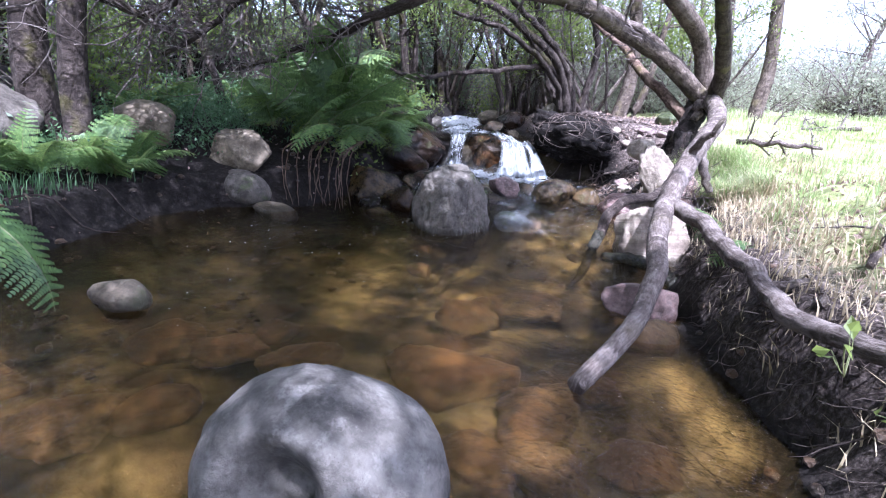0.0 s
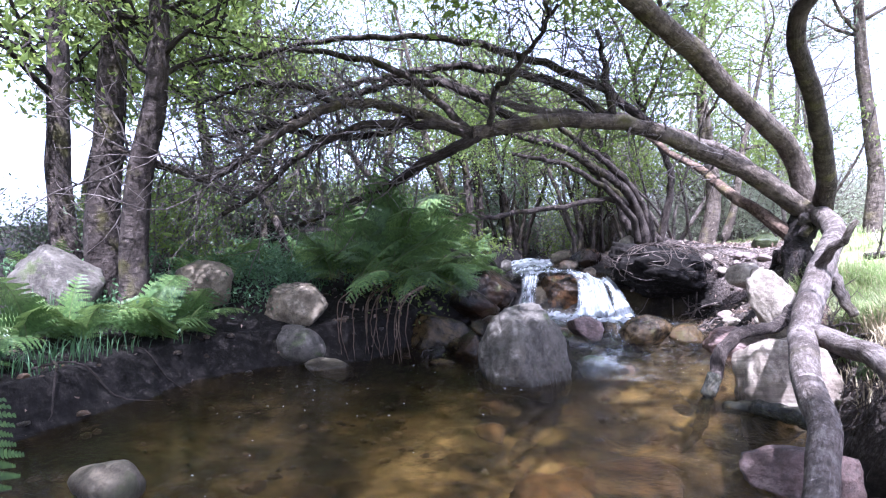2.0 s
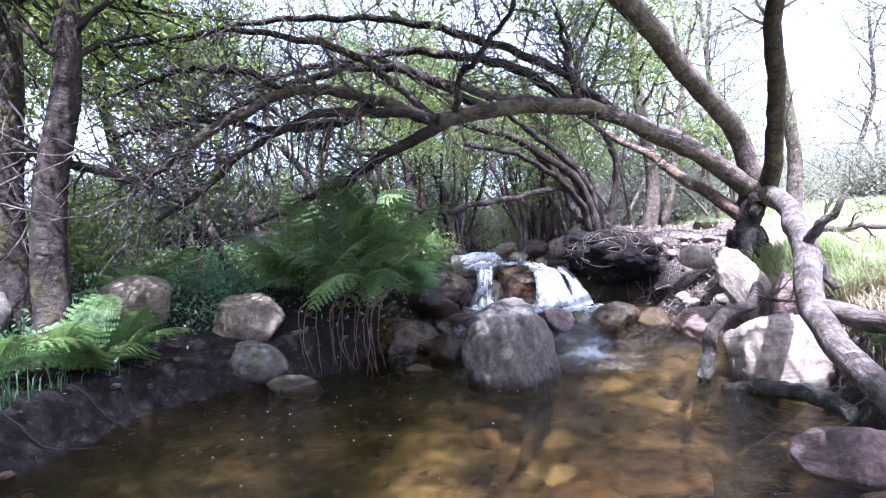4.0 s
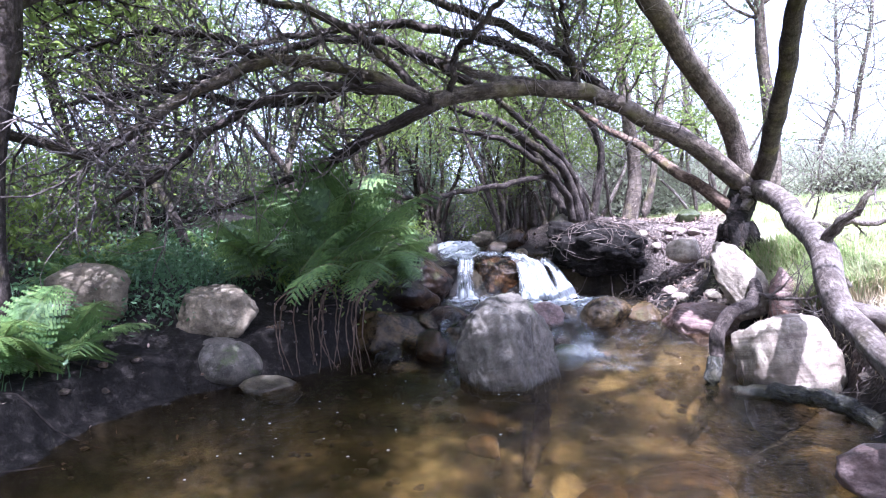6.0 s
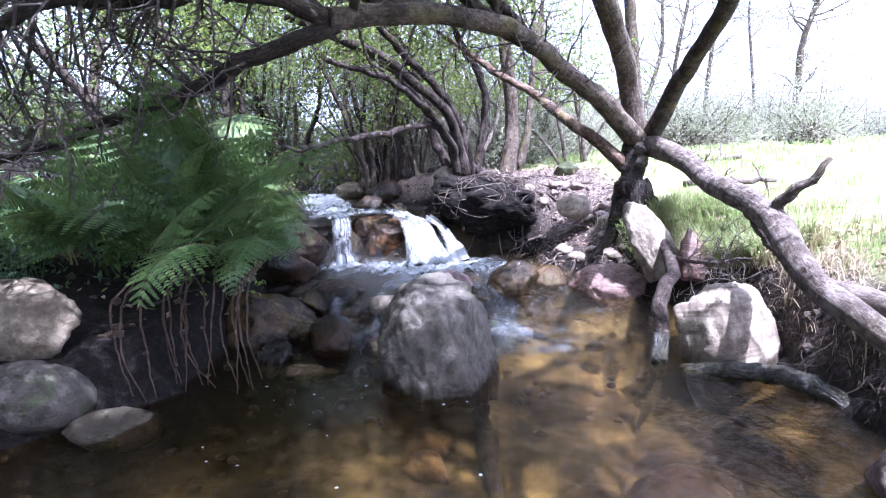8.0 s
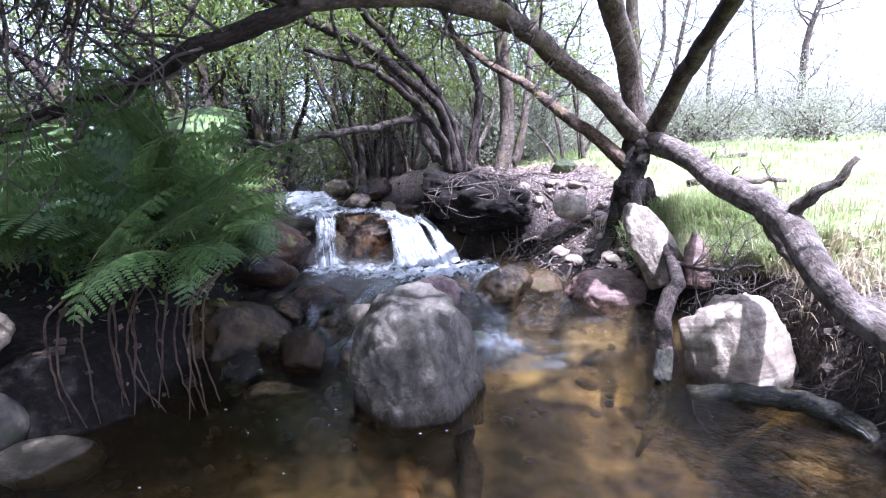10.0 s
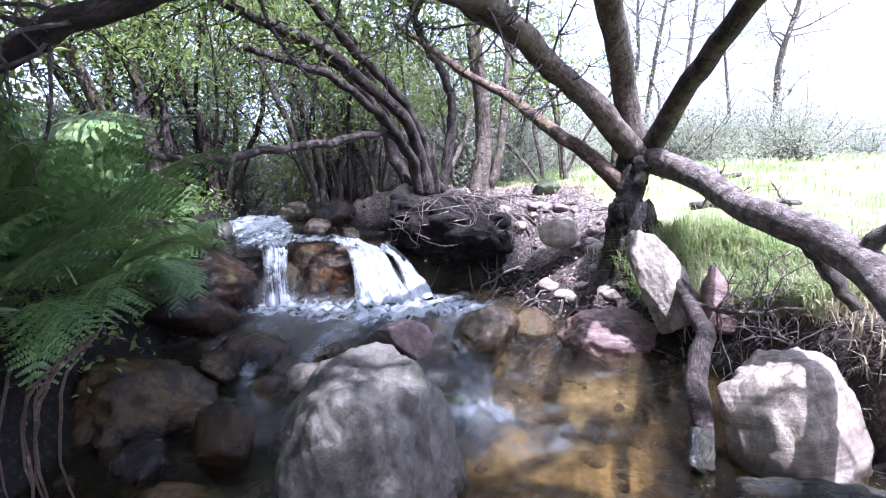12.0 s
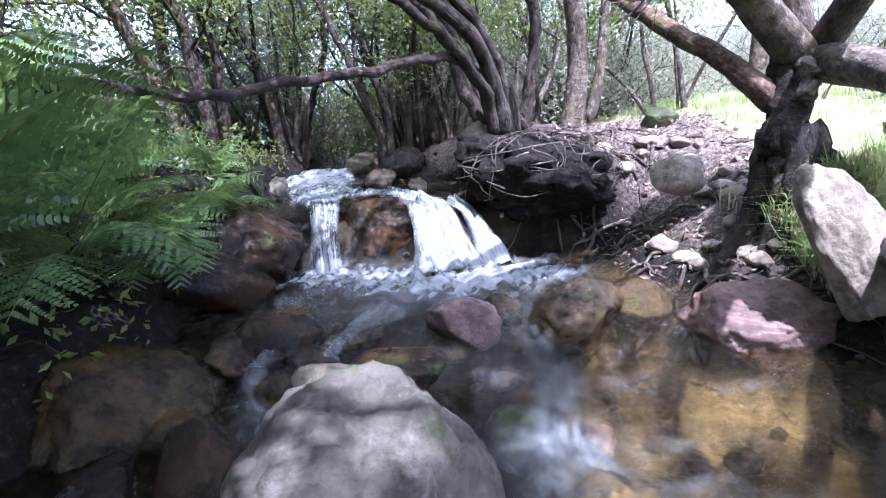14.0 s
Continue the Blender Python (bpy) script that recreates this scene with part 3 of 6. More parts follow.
def ground_sheet():
    u = np.linspace(-1, 1, 231)
    xs = 0.0 + 3.6 * u + 900 * np.sign(u) * np.maximum(0, np.abs(u) - 0.62) ** 5 * 10
    v = np.linspace(-1, 1, 261)
    ys = 4.2 + 6.5 * v + 900 * np.sign(v) * np.maximum(0, np.abs(v) - 0.72) ** 5 * 30
    verts, masks = [], []
    for y in ys:
        for x in xs:
            h, bed, turf, litter = ground_height(float(x), float(y))
            verts.append((x, y, h))
            masks.append((bed, turf, litter))
    n = len(xs)
    i = (np.arange(len(ys) - 1)[:, None] * n + np.arange(n - 1)[None, :]).ravel()
    faces = np.stack([i, i + 1, i + 1 + n, i + n], 1)
    masks = np.array(masks)
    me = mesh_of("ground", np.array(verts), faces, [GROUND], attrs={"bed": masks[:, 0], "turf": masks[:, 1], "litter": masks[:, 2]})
    return tagged(new("ground", me), "dark stream banks, leaf litter and brown sandy bed", "ground", kind="structure")


def at_ground(x, y):
    return ground_height(x, y)[0]


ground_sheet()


# ---- water ----
def water_sheet(name, x0, x1, y0, y1, nx, ny, mat, wave, label):
    verts = []
    for y in np.linspace(y0, y1, ny):
        for x in np.linspace(x0, x1, nx):
            quick = smoothstep(4.4, 5.4, y)
            z = water_level(y) + wave * quick * fbm(x * 9, y * 6, 9.0, 4)
            verts.append((x, y, z))
    i = (np.arange(ny - 1)[:, None] * nx + np.arange(nx - 1)[None, :]).ravel()
    me = mesh_of(name, np.array(verts), np.stack([i, i + 1, i + 1 + nx, i + nx], 1), [mat])
    return tagged(new(name, me), label, "water", kind="structure")


water_sheet("water", -3.0, 2.5, -6.0, 4.55, 12, 24, WATER, 0.0, "clear tea-brown pool of the stream")
water_sheet("water", -2.2, 2.4, 4.55, 7.22, 150, 100, WATER_FAST, 0.045, "quick shallow riffle below the falls")
water_sheet("water", -1.75, 0.15, 7.44, 15.0, 40, 90, WATER_FAST, 0.02, "stream above the lip of the falls")


def ribbon(name, rows, mat, parent, across=14, steps=26, rough=0.035, seed=0, label=""):
    """A sheet of falling water: rows are x, y, z, width, density along the flow."""
    p = smooth_path(rows, 0.03)
    k = len(p)
    verts, uv, dens = [], [], []
    along = np.r_[0, np.cumsum(np.linalg.norm(np.diff(p[:, :3], axis=0), axis=1))]
    for i in range(k):
        j0, j1 = max(0, i - 1), min(k - 1, i + 1)
        t = p[j1, :3] - p[j0, :3]
        side = np.cross(t, (0, 0, 1.0))
        if np.linalg.norm(side) < 1e-4:
            side = np.array([1.0, 0, 0])
        side[2] = 0
        side /= np.linalg.norm(side)
        side *= np.sign(side[0]) or 1
        out = np.cross(side, t)
        out /= np.linalg.norm(out) + 1e-9
        for a in range(across):
            f = a / (across - 1) * 2 - 1
            bulge = 0.04 * (1 - f * f) + rough * fbm(f * 4 + seed, along[i] * 2.5, seed, 4)
            verts.append(p[i, :3] + side * f * p[i, 3] / 2 - out * bulge * np.sign(out[1] or 1) * 1.0)
            uv.append((f * p[i, 3] / 2 + seed, along[i]))
            edge = min(1, (1 - abs(f)) * 4)
            dens.append(p[i, 4] - 0.5 * (1 - edge))
    i = (np.arange(k - 1)[:, None] * across + np.arange(across - 1)[None, :]).ravel()
    me = mesh_of(name, np.array(verts), np.stack([i, i + 1, i + 1 + across, i + across], 1), [mat], uvs=uv, attrs={"dens": dens})
    return part(name, me, parent, label)


falls = thing("waterfall", (-0.4, 7.2, 0.2), "small white waterfall splitting round a dark rock", "waterfall", kind="structure")
ribbon("left_fall", [(-1.15, 8.3, 0.745, 0.6, 0.6), (-1.02, 7.7, 0.725, 0.42, 0.85), (-0.93, 7.45, 0.71, 0.30, 0.9), (-0.89, 7.30, 0.62, 0.23, 0.8), (-0.885, 7.18, 0.42, 0.22, 0.75), (-0.875, 7.1, 0.18, 0.30, 1.05)], FALL, falls, seed=1)
ribbon("top_sheet", [(-1.45, 9.6, 0.87, 0.9, 1.0), (-1.2, 8.6, 0.80, 0.75, 1.05), (-1.0, 7.95, 0.765, 0.5, 0.95), (-0.66, 7.55, 0.735, 0.26, 0.7), (-0.36, 7.42, 0.725, 0.20, 0.7), (-0.12, 7.36, 0.69, 0.28, 0.85)], FOAM, falls, seed=2, rough=0.05)
ribbon("right_fall", [(-0.2, 7.5, 0.70, 0.30, 0.8), (-0.05, 7.34, 0.62, 0.38, 0.9), (0.03, 7.16, 0.48, 0.44, 0.97), (0.08, 7.0, 0.32, 0.52, 1.02), (0.12, 6.82, 0.18, 0.75, 1.1)], FALL, falls, seed=3, rough=0.06)
ribbon("right_fall", [(0.0, 7.38, 0.64, 0.20, 0.8), (0.08, 7.2, 0.53, 0.22, 0.95), (0.14, 7.02, 0.36, 0.26, 1.02), (0.2, 6.84, 0.2, 0.4, 1.05)], FALL, falls, seed=7, rough=0.06)
ribbon("side_fall", [(0.15, 7.40, 0.64, 0.16, 0.85), (0.27, 7.22, 0.56, 0.18, 0.95), (0.37, 7.05, 0.38, 0.20, 1.0), (0.46, 6.90, 0.19, 0.34, 1.1)], FALL, falls, seed=4, rough=0.05)


rapids = thing("rapids", (0.0, 5.0, 0.05), "thin white chutes between the wet rocks", "rapids", kind="structure")
ribbon("chute", [(-0.95, 6.35, 0.215, 0.3, 0.5), (-0.82, 5.75, 0.165, 0.14, 0.4), (-0.88, 5.35, 0.12, 0.12, 0.5), (-0.76, 5.0, 0.075, 0.14, 0.45), (-0.7, 4.65, 0.03, 0.2, 0.3)], FALL, rapids, seed=11, rough=0.05)
ribbon("chute", [(-0.3, 6.0, 0.20, 0.3, 0.6), (-0.52, 5.55, 0.15, 0.10, 0.55), (-0.5, 5.2, 0.10, 0.08, 0.55), (-0.62, 4.75, 0.045, 0.14, 0.5)], FALL, rapids, seed=12, rough=0.05)
ribbon("chute", [(0.42, 6.0, 0.20, 0.3, 0.5), (0.45, 5.5, 0.14, 0.2, 0.4), (0.48, 5.1, 0.095, 0.2, 0.35), (0.38, 4.75, 0.05, 0.28, 0.45), (0.48, 4.45, 0.025, 0.4, 0.35)], FALL, rapids, seed=13, rough=0.06)


def foam_patch(name, rings, lift, label, seed):
    """Foam on the water: a sheet whose density falls off from its centres (x, y, radius x, radius y, density)."""
    x0, x1 = min(r[0] - 1.6 * r[2] for r in rings), max(r[0] + 1.6 * r[2] for r in rings)
    y0, y1 = min(r[1] - 1.6 * r[3] for r in rings), max(r[1] + 1.6 * r[3] for r in rings)
    nx, ny = int((x1 - x0) / 0.03) + 2, int((y1 - y0) / 0.03) + 2
    verts, dens = [], []
    for y in np.linspace(y0, y1, ny):
        for x in np.linspace(x0, x1, nx):
            d = sum(r[4] * math.exp(-(((x - r[0]) / r[2]) ** 2 + ((y - r[1]) / r[3]) ** 2)) for r in rings)
            quick = smoothstep(4.4, 5.4, y)
            z = water_level(y) + 0.045 * quick * fbm(x * 9, y * 6, 9.0, 4)
            verts.append((x, y, z + lift + 0.02 * min(1, d) * max(0, 0.3 + fbm(x * 9, y * 9, seed, 3))))
            dens.append(min(0.95, 0.72 * d + 0.18 * smoothstep(0.05, 0.4, d)))
    i = (np.arange(ny - 1)[:, None] * nx + np.arange(nx - 1)[None, :]).ravel()
    me = mesh_of(name, np.array(verts), np.stack([i, i + 1, i + 1 + nx, i + nx], 1), [FOAM], attrs={"dens": dens})
    return tagged(new(name, me), label, "foam", kind="stuff")


foam_patch("foam", [(-0.85, 6.95, 0.40, 0.25, 1.0), (0.15, 6.72, 0.55, 0.32, 1.6), (-0.35, 6.65, 0.5, 0.3, 0.75), (0.62, 6.55, 0.35, 0.18, 0.8), (-0.1, 6.2, 0.45, 0.2, 0.5), (0.3, 6.3, 0.3, 0.2, 0.5)], 0.012, "churned white foam below the falls", 5)
foam_patch("foam", [(-1.2, 8.75, 0.28, 0.55, 0.9), (-1.1, 7.95, 0.22, 0.3, 0.7)], 0.012, "white broken water above the falls", 6)
# thin whitish sheet that paints sky glints onto the riffle
foam_patch("foam", [(0.2, 5.6, 0.5, 0.5, 0.26), (-0.7, 5.1, 0.3, 0.8, 0.24), (-0.6, 6.2, 0.6, 0.4, 0.26)], 0.014, "thin pale sheet painting the glints of the riffle", 10)
foam_patch("foam", [(-0.75, 5.35, 0.10, 0.22, 0.45), (-0.62, 4.85, 0.07, 0.2, 0.4), (0.75, 5.15, 0.14, 0.1, 0.4), (1.2, 5.05, 0.2, 0.06, 0.3), (0.75, 4.55, 0.2, 0.07, 0.35), (1.05, 4.45, 0.15, 0.05, 0.25)], 0.012, "thin white streaks between the riffle stones", 9)
foam_patch("foam", [(0.38, 4.75, 0.2, 0.3, 0.6), (0.55, 4.42, 0.25, 0.14, 0.55), (0.5, 5.2, 0.12, 0.22, 0.35), (0.9, 4.75, 0.25, 0.08, 0.28), (-0.85, 4.9, 0.14, 0.3, 0.25), (0.2, 5.3, 0.2, 0.15, 0.35)], 0.012, "streaks of foam on the quick water", 8)


# ---- rocks ----
def rock_mesh(name, size, mat, seed, lumps=0.14, flats=9, detail=4, block=0.0, top=None, hollow=None):
    """A weathered stone: a ball squared by block, broken by flat faces, layered and worn by noise. hollow: way x, y, z, width, depth."""
    bm = bmesh.new()
    bmesh.ops.create_icosphere(bm, subdivisions=detail, radius=1)
    rng = np.random.default_rng(seed)
    cuts = [(Vector(rng.normal(0, 1, 3)).normalized(), rng.uniform(0.58, 0.86)) for _ in range(flats)]
    if top:
        cuts.append((Vector(top[:3]).normalized(), top[3]))
    off = Vector(rng.uniform(0, 50, 3))
    layer = Vector(rng.normal(0, 1, 3) + np.array([0, 0, 1.5])).normalized()
    for v in bm.verts:
        d = v.co.normalized()
        p = 2 + 6 * block
        k = 1 / (abs(d.x) ** p + abs(d.y) ** p + abs(d.z) ** p) ** (1 / p)
        r = 1 - min(1, block * 1.6) + k * min(1, block * 1.6) * 0.92
        r *= 1 + lumps * noise.fractal(d * 1.1 + off, 1.0, 2.0, 3)
        for n, c in cuts:
            s = d.dot(n)
            if s > 0.05 and r * s > c:
                r += (c / s - r) * 0.94
        warp = noise.fractal(d * 2.0 + off, 1.0, 2.0, 3)
        strata = abs(((d.dot(layer) * r * 4.5 + warp * 0.6) % 1.0) - 0.5) * 2
        r *= 1 + lumps * (0.34 * noise.fractal(d * 4.0 + off, 0.75, 2.1, 5) + 0.10 * min(1, strata * 2.5) - 0.10)
        crack = abs(noise.noise(d * 1.9 + off * 1.7))
        if crack < 0.06:
            r *= 1 - 0.35 * lumps * (1 - crack / 0.06)
        if hollow:
            a = d.angle(Vector(hollow[:3]).normalized())
            r *= 1 - hollow[4] * smoothstep(hollow[3], hollow[3] * 0.65, a)
        v.co = Vector((d.x * size[0], d.y * size[1], d.z * size[2])) * r
    me = bpy.data.meshes.new(name)
    bm.to_mesh(me)
    bm.free()
    me.materials.append(mat)
    me.polygons.foreach_set("use_smooth", np.ones(len(me.polygons), dtype=bool))
    return me


def rock(name, place, size, mat, seed, label, turn=(0, 0, 0), group="", **kw):
    """size: half widths in metres."""
    ob = new(name, rock_mesh(name, size, mat, seed, **kw))
    ob.matrix_basis = pose(*place, *turn)
    return tagged(ob, label, "rock", group)


rock("boulder", (-0.18, 4.18, 0.15), (0.385, 0.37, 0.47), ROCK_GREY, 3, "large rounded grey boulder standing in the stream", (0, -6, 20), lumps=0.13, flats=3, detail=6, block=0.17, top=(0.12, -0.25, 1, 0.86))
rock("boulder", (0.33, 0.48, 0.03), (0.41, 0.36, 0.35), ROCK_LIGHT, 24, "smooth speckled grey boulder with a wet hollow", (0, 0, -10), lumps=0.05, flats=0, detail=6, hollow=(0.05, -0.84, 0.42, 0.5, 0.62))
rock("boulder", (-2.54, 4.12, 0.42), (0.37, 0.30, 0.34), ROCK_BROWN, 5, "brown-grey boulder resting on the bank", (0, 12, 20), lumps=0.17, flats=13, detail=5, block=0.15)
rock("stone", (-2.31, 3.93, 0.15), (0.27, 0.22, 0.19), ROCK_GREY, 8, "smooth oval grey stone at the waterline", (0, 18, 0), lumps=0.06, flats=2)
rock("stone", (-1.93, 3.86, -0.04), (0.24, 0.2, 0.11), ROCK_BROWN, 9, "half-sunk brownish stone beside the bank", (0, 10, 20), lumps=0.10)
rock("stone", (-1.33, 1.36, 0.02), (0.17, 0.13, 0.13), ROCK_BROWN, 10, "yellowish brown stone standing out of the pool", lumps=0.09, flats=7)
rock("boulder", (-3.3, 3.75, 0.72), (0.36, 0.28, 0.24), ROCK_BROWN, 12, "brown angular boulder among herbs on the bank", flats=10)
rock("boulder", (-3.95, 2.75, 0.78), (0.42, 0.34, 0.36), ROCK_GREY, 13, "large pale grey boulder under the trees", flats=8)
rock("rock", (1.67, 4.06, 0.06), (0.32, 0.27, 0.40), ROCK_BANDED, 14, "blocky sunlit beige rock with brown bands at the water's edge", (-14, 0, 25), flats=2, block=0.4, lumps=0.16, detail=5)
rock("rock", (1.50, 2.62, 0.06), (0.27, 0.20, 0.13), ROCK_RED, 15, "purplish rock under the fallen log", (0, 0, 20), flats=8)
rock("rock", (1.50, 2.25, -0.02), (0.20, 0.16, 0.12), ROCK_BED, 16, "orange-brown rock at the foot of the bank", flats=8)
rock("rock", (1.86, 5.32, 0.50), (0.25, 0.14, 0.44), ROCK_PALE, 17, "tall pale slab leaning in the bank", (-24, -14, 34), flats=9, block=0.3, lumps=0.16, detail=5)
rock("rock", (2.12, 5.1, 0.42), (0.16, 0.12, 0.30), ROCK_LAYERED, 18, "reddish upright slab in the bank", (-12, 16, 20), flats=10, block=0.2, lumps=0.16)
rock("rock", (1.56, 5.55, 0.14), (0.42, 0.30, 0.24), ROCK_LAYERED, 19, "flat pinkish layered rock in the riffle", (0, 9, -12), flats=12, lumps=0.22, detail=5, top=(-0.25, -0.5, 1, 0.55))
rock("rock", (0.72, 5.72, 0.17), (0.28, 0.22, 0.21), ROCK_GOLD, 20, "glossy wet brown rock in the riffle", (0, -6, 10), flats=7, lumps=0.12, detail=5, block=0.1)
rock("rock", (1.12, 5.88, 0.16), (0.17, 0.15, 0.15), ROCK_GOLD, 22, "small dark wet rock", flats=8)
rock("rock", (0.13, 5.66, 0.2), (0.21, 0.15, 0.16), ROCK_RED, 23, "reddish pointed rock in the foam", (0, 18, 0), flats=10, block=0.1, detail=5)
rock("rock", (-0.18, 5.15, 0.22), (0.22, 0.16, 0.12), ROCK_DARK, 24, "flat dark rock behind the boulder", flats=10)
rock("stone", (-0.46, 5.05, 0.22), (0.15, 0.09, 0.09), ROCK_PALE, 25, "pale stone wedged behind the boulder", flats=8)
rock("rock", (-0.85, 5.75, 0.16), (0.30, 0.22, 0.15), ROCK_DARK, 26, "low dark wet rock in the run", flats=8)
rock("rock", (-0.88, 4.78, 0.04), (0.20, 0.24, 0.22), ROCK_WET, 27, "wet reddish-brown rock in the run", (10, 0, 10), flats=9)
rock("boulder", (-1.42, 5.25, 0.08), (0.44, 0.40, 0.38), ROCK_GOLD, 28, "large wet boulder under the ferns", (0, 22, 10), flats=10, detail=5, lumps=0.25)
rock("boulder", (-0.44, 7.54, 0.44), (0.40, 0.27, 0.29), ROCK_ORANGE, 29, "dark orange-stained rock splitting the falls", (-8, 3, 0), flats=4, block=0.4, lumps=0.09, detail=5)
rock("boulder", (-1.42, 7.1, 0.45), (0.42, 0.5, 0.36), ROCK_DARK, 30, "dark boulder beside the narrow fall", flats=10, detail=5)
rock("boulder", (-1.45, 6.45, 0.32), (0.36, 0.34, 0.26), ROCK_DARK, 31, "dark rounded rock below the falls", flats=7)
rock("boulder", (-1.62, 8.3, 0.75), (0.24, 0.28, 0.2), ROCK_GREY, 32, "grey rock at the edge of the upper stream", flats=8)
rock("rock", (-0.55, 8.45, 0.78), (0.2, 0.2, 0.13), ROCK_WET, 33, "orange-brown rock above the falls", flats=9)
rock("rock", (-0.15, 8.15, 0.72), (0.10, 0.1, 0.09), ROCK_BROWN, 34, "brown angular rock above the falls", flats=10)
rock("rock", (-0.35, 8.9, 0.92), (0.28, 0.24, 0.22), ROCK_DARK, 35, "dark rock on the upper bank", flats=9)
rock("rock", (-0.9, 9.9, 0.92), (0.3, 0.22, 0.16), ROCK_BROWN, 36, "brown rock in the upper stream", flats=9)
rock("rock", (0.42, 7.9, 1.02), (0.20, 0.18, 0.27), ROCK_PALE, 37, "pale rock clasped by roots", (0, 10, 0), flats=10)
rock("rock", (1.78, 6.85, 0.77), (0.23, 0.18, 0.15), ROCK_PALE, 38, "broad sunlit white rock on the path", flats=8)
rock("rock", (2.15, 8.15, 1.18), (0.19, 0.15, 0.10), ROCK_MOSSY, 39, "dark mossy rock on the path", flats=7)
rock("rock", (0.30, 4.98, -0.05), (0.17, 0.2, 0.11), ROCK_MOSSY, 41, "green mossy rock just under the quick water", flats=6)
for i, (x, y, z, a, b, c) in enumerate([(-0.55, 4.78, 0.03, 0.12, 0.16, 0.12), (-0.72, 5.28, 0.10, 0.17, 0.13, 0.14), (-1.05, 5.62, 0.16, 0.2, 0.16, 0.15), (-0.62, 5.5, 0.14, 0.13, 0.11, 0.10), (-1.02, 4.42, -0.02, 0.19, 0.14, 0.12), (-0.42, 5.75, 0.17, 0.16, 0.12, 0.11), (-1.25, 4.75, 0.02, 0.22, 0.15, 0.14), (-0.95, 6.1, 0.20, 0.18, 0.15, 0.12), (0.35, 5.95, 0.2, 0.16, 0.12, 0.11), (-0.62, 4.45, -0.05, 0.13, 0.12, 0.10), (-1.1, 5.05, 0.08, 0.15, 0.13, 0.13)]):
    rock("rock", (x, y, z - 0.035), (a * 1.15, b * 1.1, c * 0.8), ROCK_GOLD if i % 3 else ROCK_DARK, 300 + i, "jagged wet brown rock in the run", (14.0 * (i % 3), -10.0 * (i % 2), 47.0 * i), "wet rocks of the run", flats=12, lumps=0.3, detail=4)
rng = np.random.default_rng(40)
for i in range(6):      # stones lying on the bed
    y = float(rng.uniform(0.4, 4.0))
    x = float(rng.uniform(-1.9, 1.4))
    s = float(rng.uniform(0.10, 0.30))
    if math.hypot(x - 0.34, y - 0.42) < 0.55:
        continue
    rock("bed_stone", (x, y, at_ground(x, y) + 0.2 * s), (s, s * float(rng.uniform(0.6, 1)), s * 0.5), ROCK_BED, 50 + i, "orange-brown stone lying under the water", (0, 0, float(rng.uniform(0, 180))), "stones on the stream bed", detail=3, flats=9)
for i, (x, y, s) in enumerate([(0.45, 1.85, 0.42), (0.75, 3.1, 0.30), (0.93, 1.55, 0.30), (0.72, 1.1, 0.24), (1.0, 1.12, 0.22), (-0.75, 1.5, 0.22), (-0.35, 1.6, 0.25), (0.35, 2.6, 0.3), (1.2, 1.9, 0.25), (-1.0, 0.7, 0.35), (1.45, 1.3, 0.25)]):
    rock("bed_stone", (x, y, -0.15 - 0.36 * s), (s * 1.1, s * 0.8, s * 0.36), ROCK_BED, 90 + i, "broad orange-brown slab under the water", (0, 0, 40 * i), "stones on the stream bed", flats=13, lumps=0.28)
for i in range(11):      # stones in the riffle
    y = float(rng.uniform(4.7, 6.3))
    x = float(rng.uniform(-1.2, 1.7))
    s = float(rng.uniform(0.06, 0.14))
    rock("riffle_stone", (x, y, water_level(y) - 0.10 + 0.2 * s), (s, s * 0.8, s * 0.55), ROCK_WET if i % 3 else ROCK_PINK, 120 + i, "wet brown stone in the shallow riffle", (0, 0, 33.0 * i), "stones in the riffle", detail=3)
for i in range(34):      # stones in the littered slope
    y = float(rng.uniform(5.9, 7.6))
    x = float(np.interp(y, EDGE_Y, EDGE_R)) + float(rng.uniform(0.1, 1.1))
    s = float(rng.uniform(0.04, 0.12))
    rock("bank_stone", (x, y, at_ground(x, y) + 0.2 * s), (s, s * 0.8, s * 0.6), ROCK_PALE if i % 2 else ROCK_PINK, 160 + i, "pale stone in the leaf litter of the bank", (0, 0, 51.0 * i), "stones on the bank", detail=3)


def gravel(name, n, x0, x1, y0, y1, size, keep, seed, label):
    """Many small broken stones, one island each."""
    rng = np.random.default_rng(seed)
    bm = bmesh.new()
    bmesh.ops.create_icosphere(bm, subdivisions=1, radius=1)
    base = np.array([v.co for v in bm.verts])
    tri = np.array([[v.index for v in f.verts] for f in bm.faces])
    bm.free()
    v, f = [], []
    for _ in range(n):
        x, y = float(rng.uniform(x0, x1)), float(rng.uniform(y0, y1))
        h, bed, turf, litter = ground_height(x, y)
        if not keep(x, y, bed, h):
            continue
        s = size * rng.uniform(0.35, 1.4) * np.array([1, rng.uniform(0.6, 1), rng.uniform(0.4, 0.8)])
        p = base * (1 + rng.normal(0, 0.16, (len(base), 1))) * s
        a = rng.uniform(0, 6.28)
        p = p @ np.array([[math.cos(a), math.sin(a), 0], [-math.sin(a), math.cos(a), 0], [0, 0, 1]])
        f.append(tri + len(base) * len(v))
        v.append(p + np.array([x, y, h + 0.25 * s[2]]))
    return tagged(new(name, mesh_of(name, np.vstack(v), np.vstack(f), [GRAVEL], smooth=False)), label, "gravel", kind="stuff")


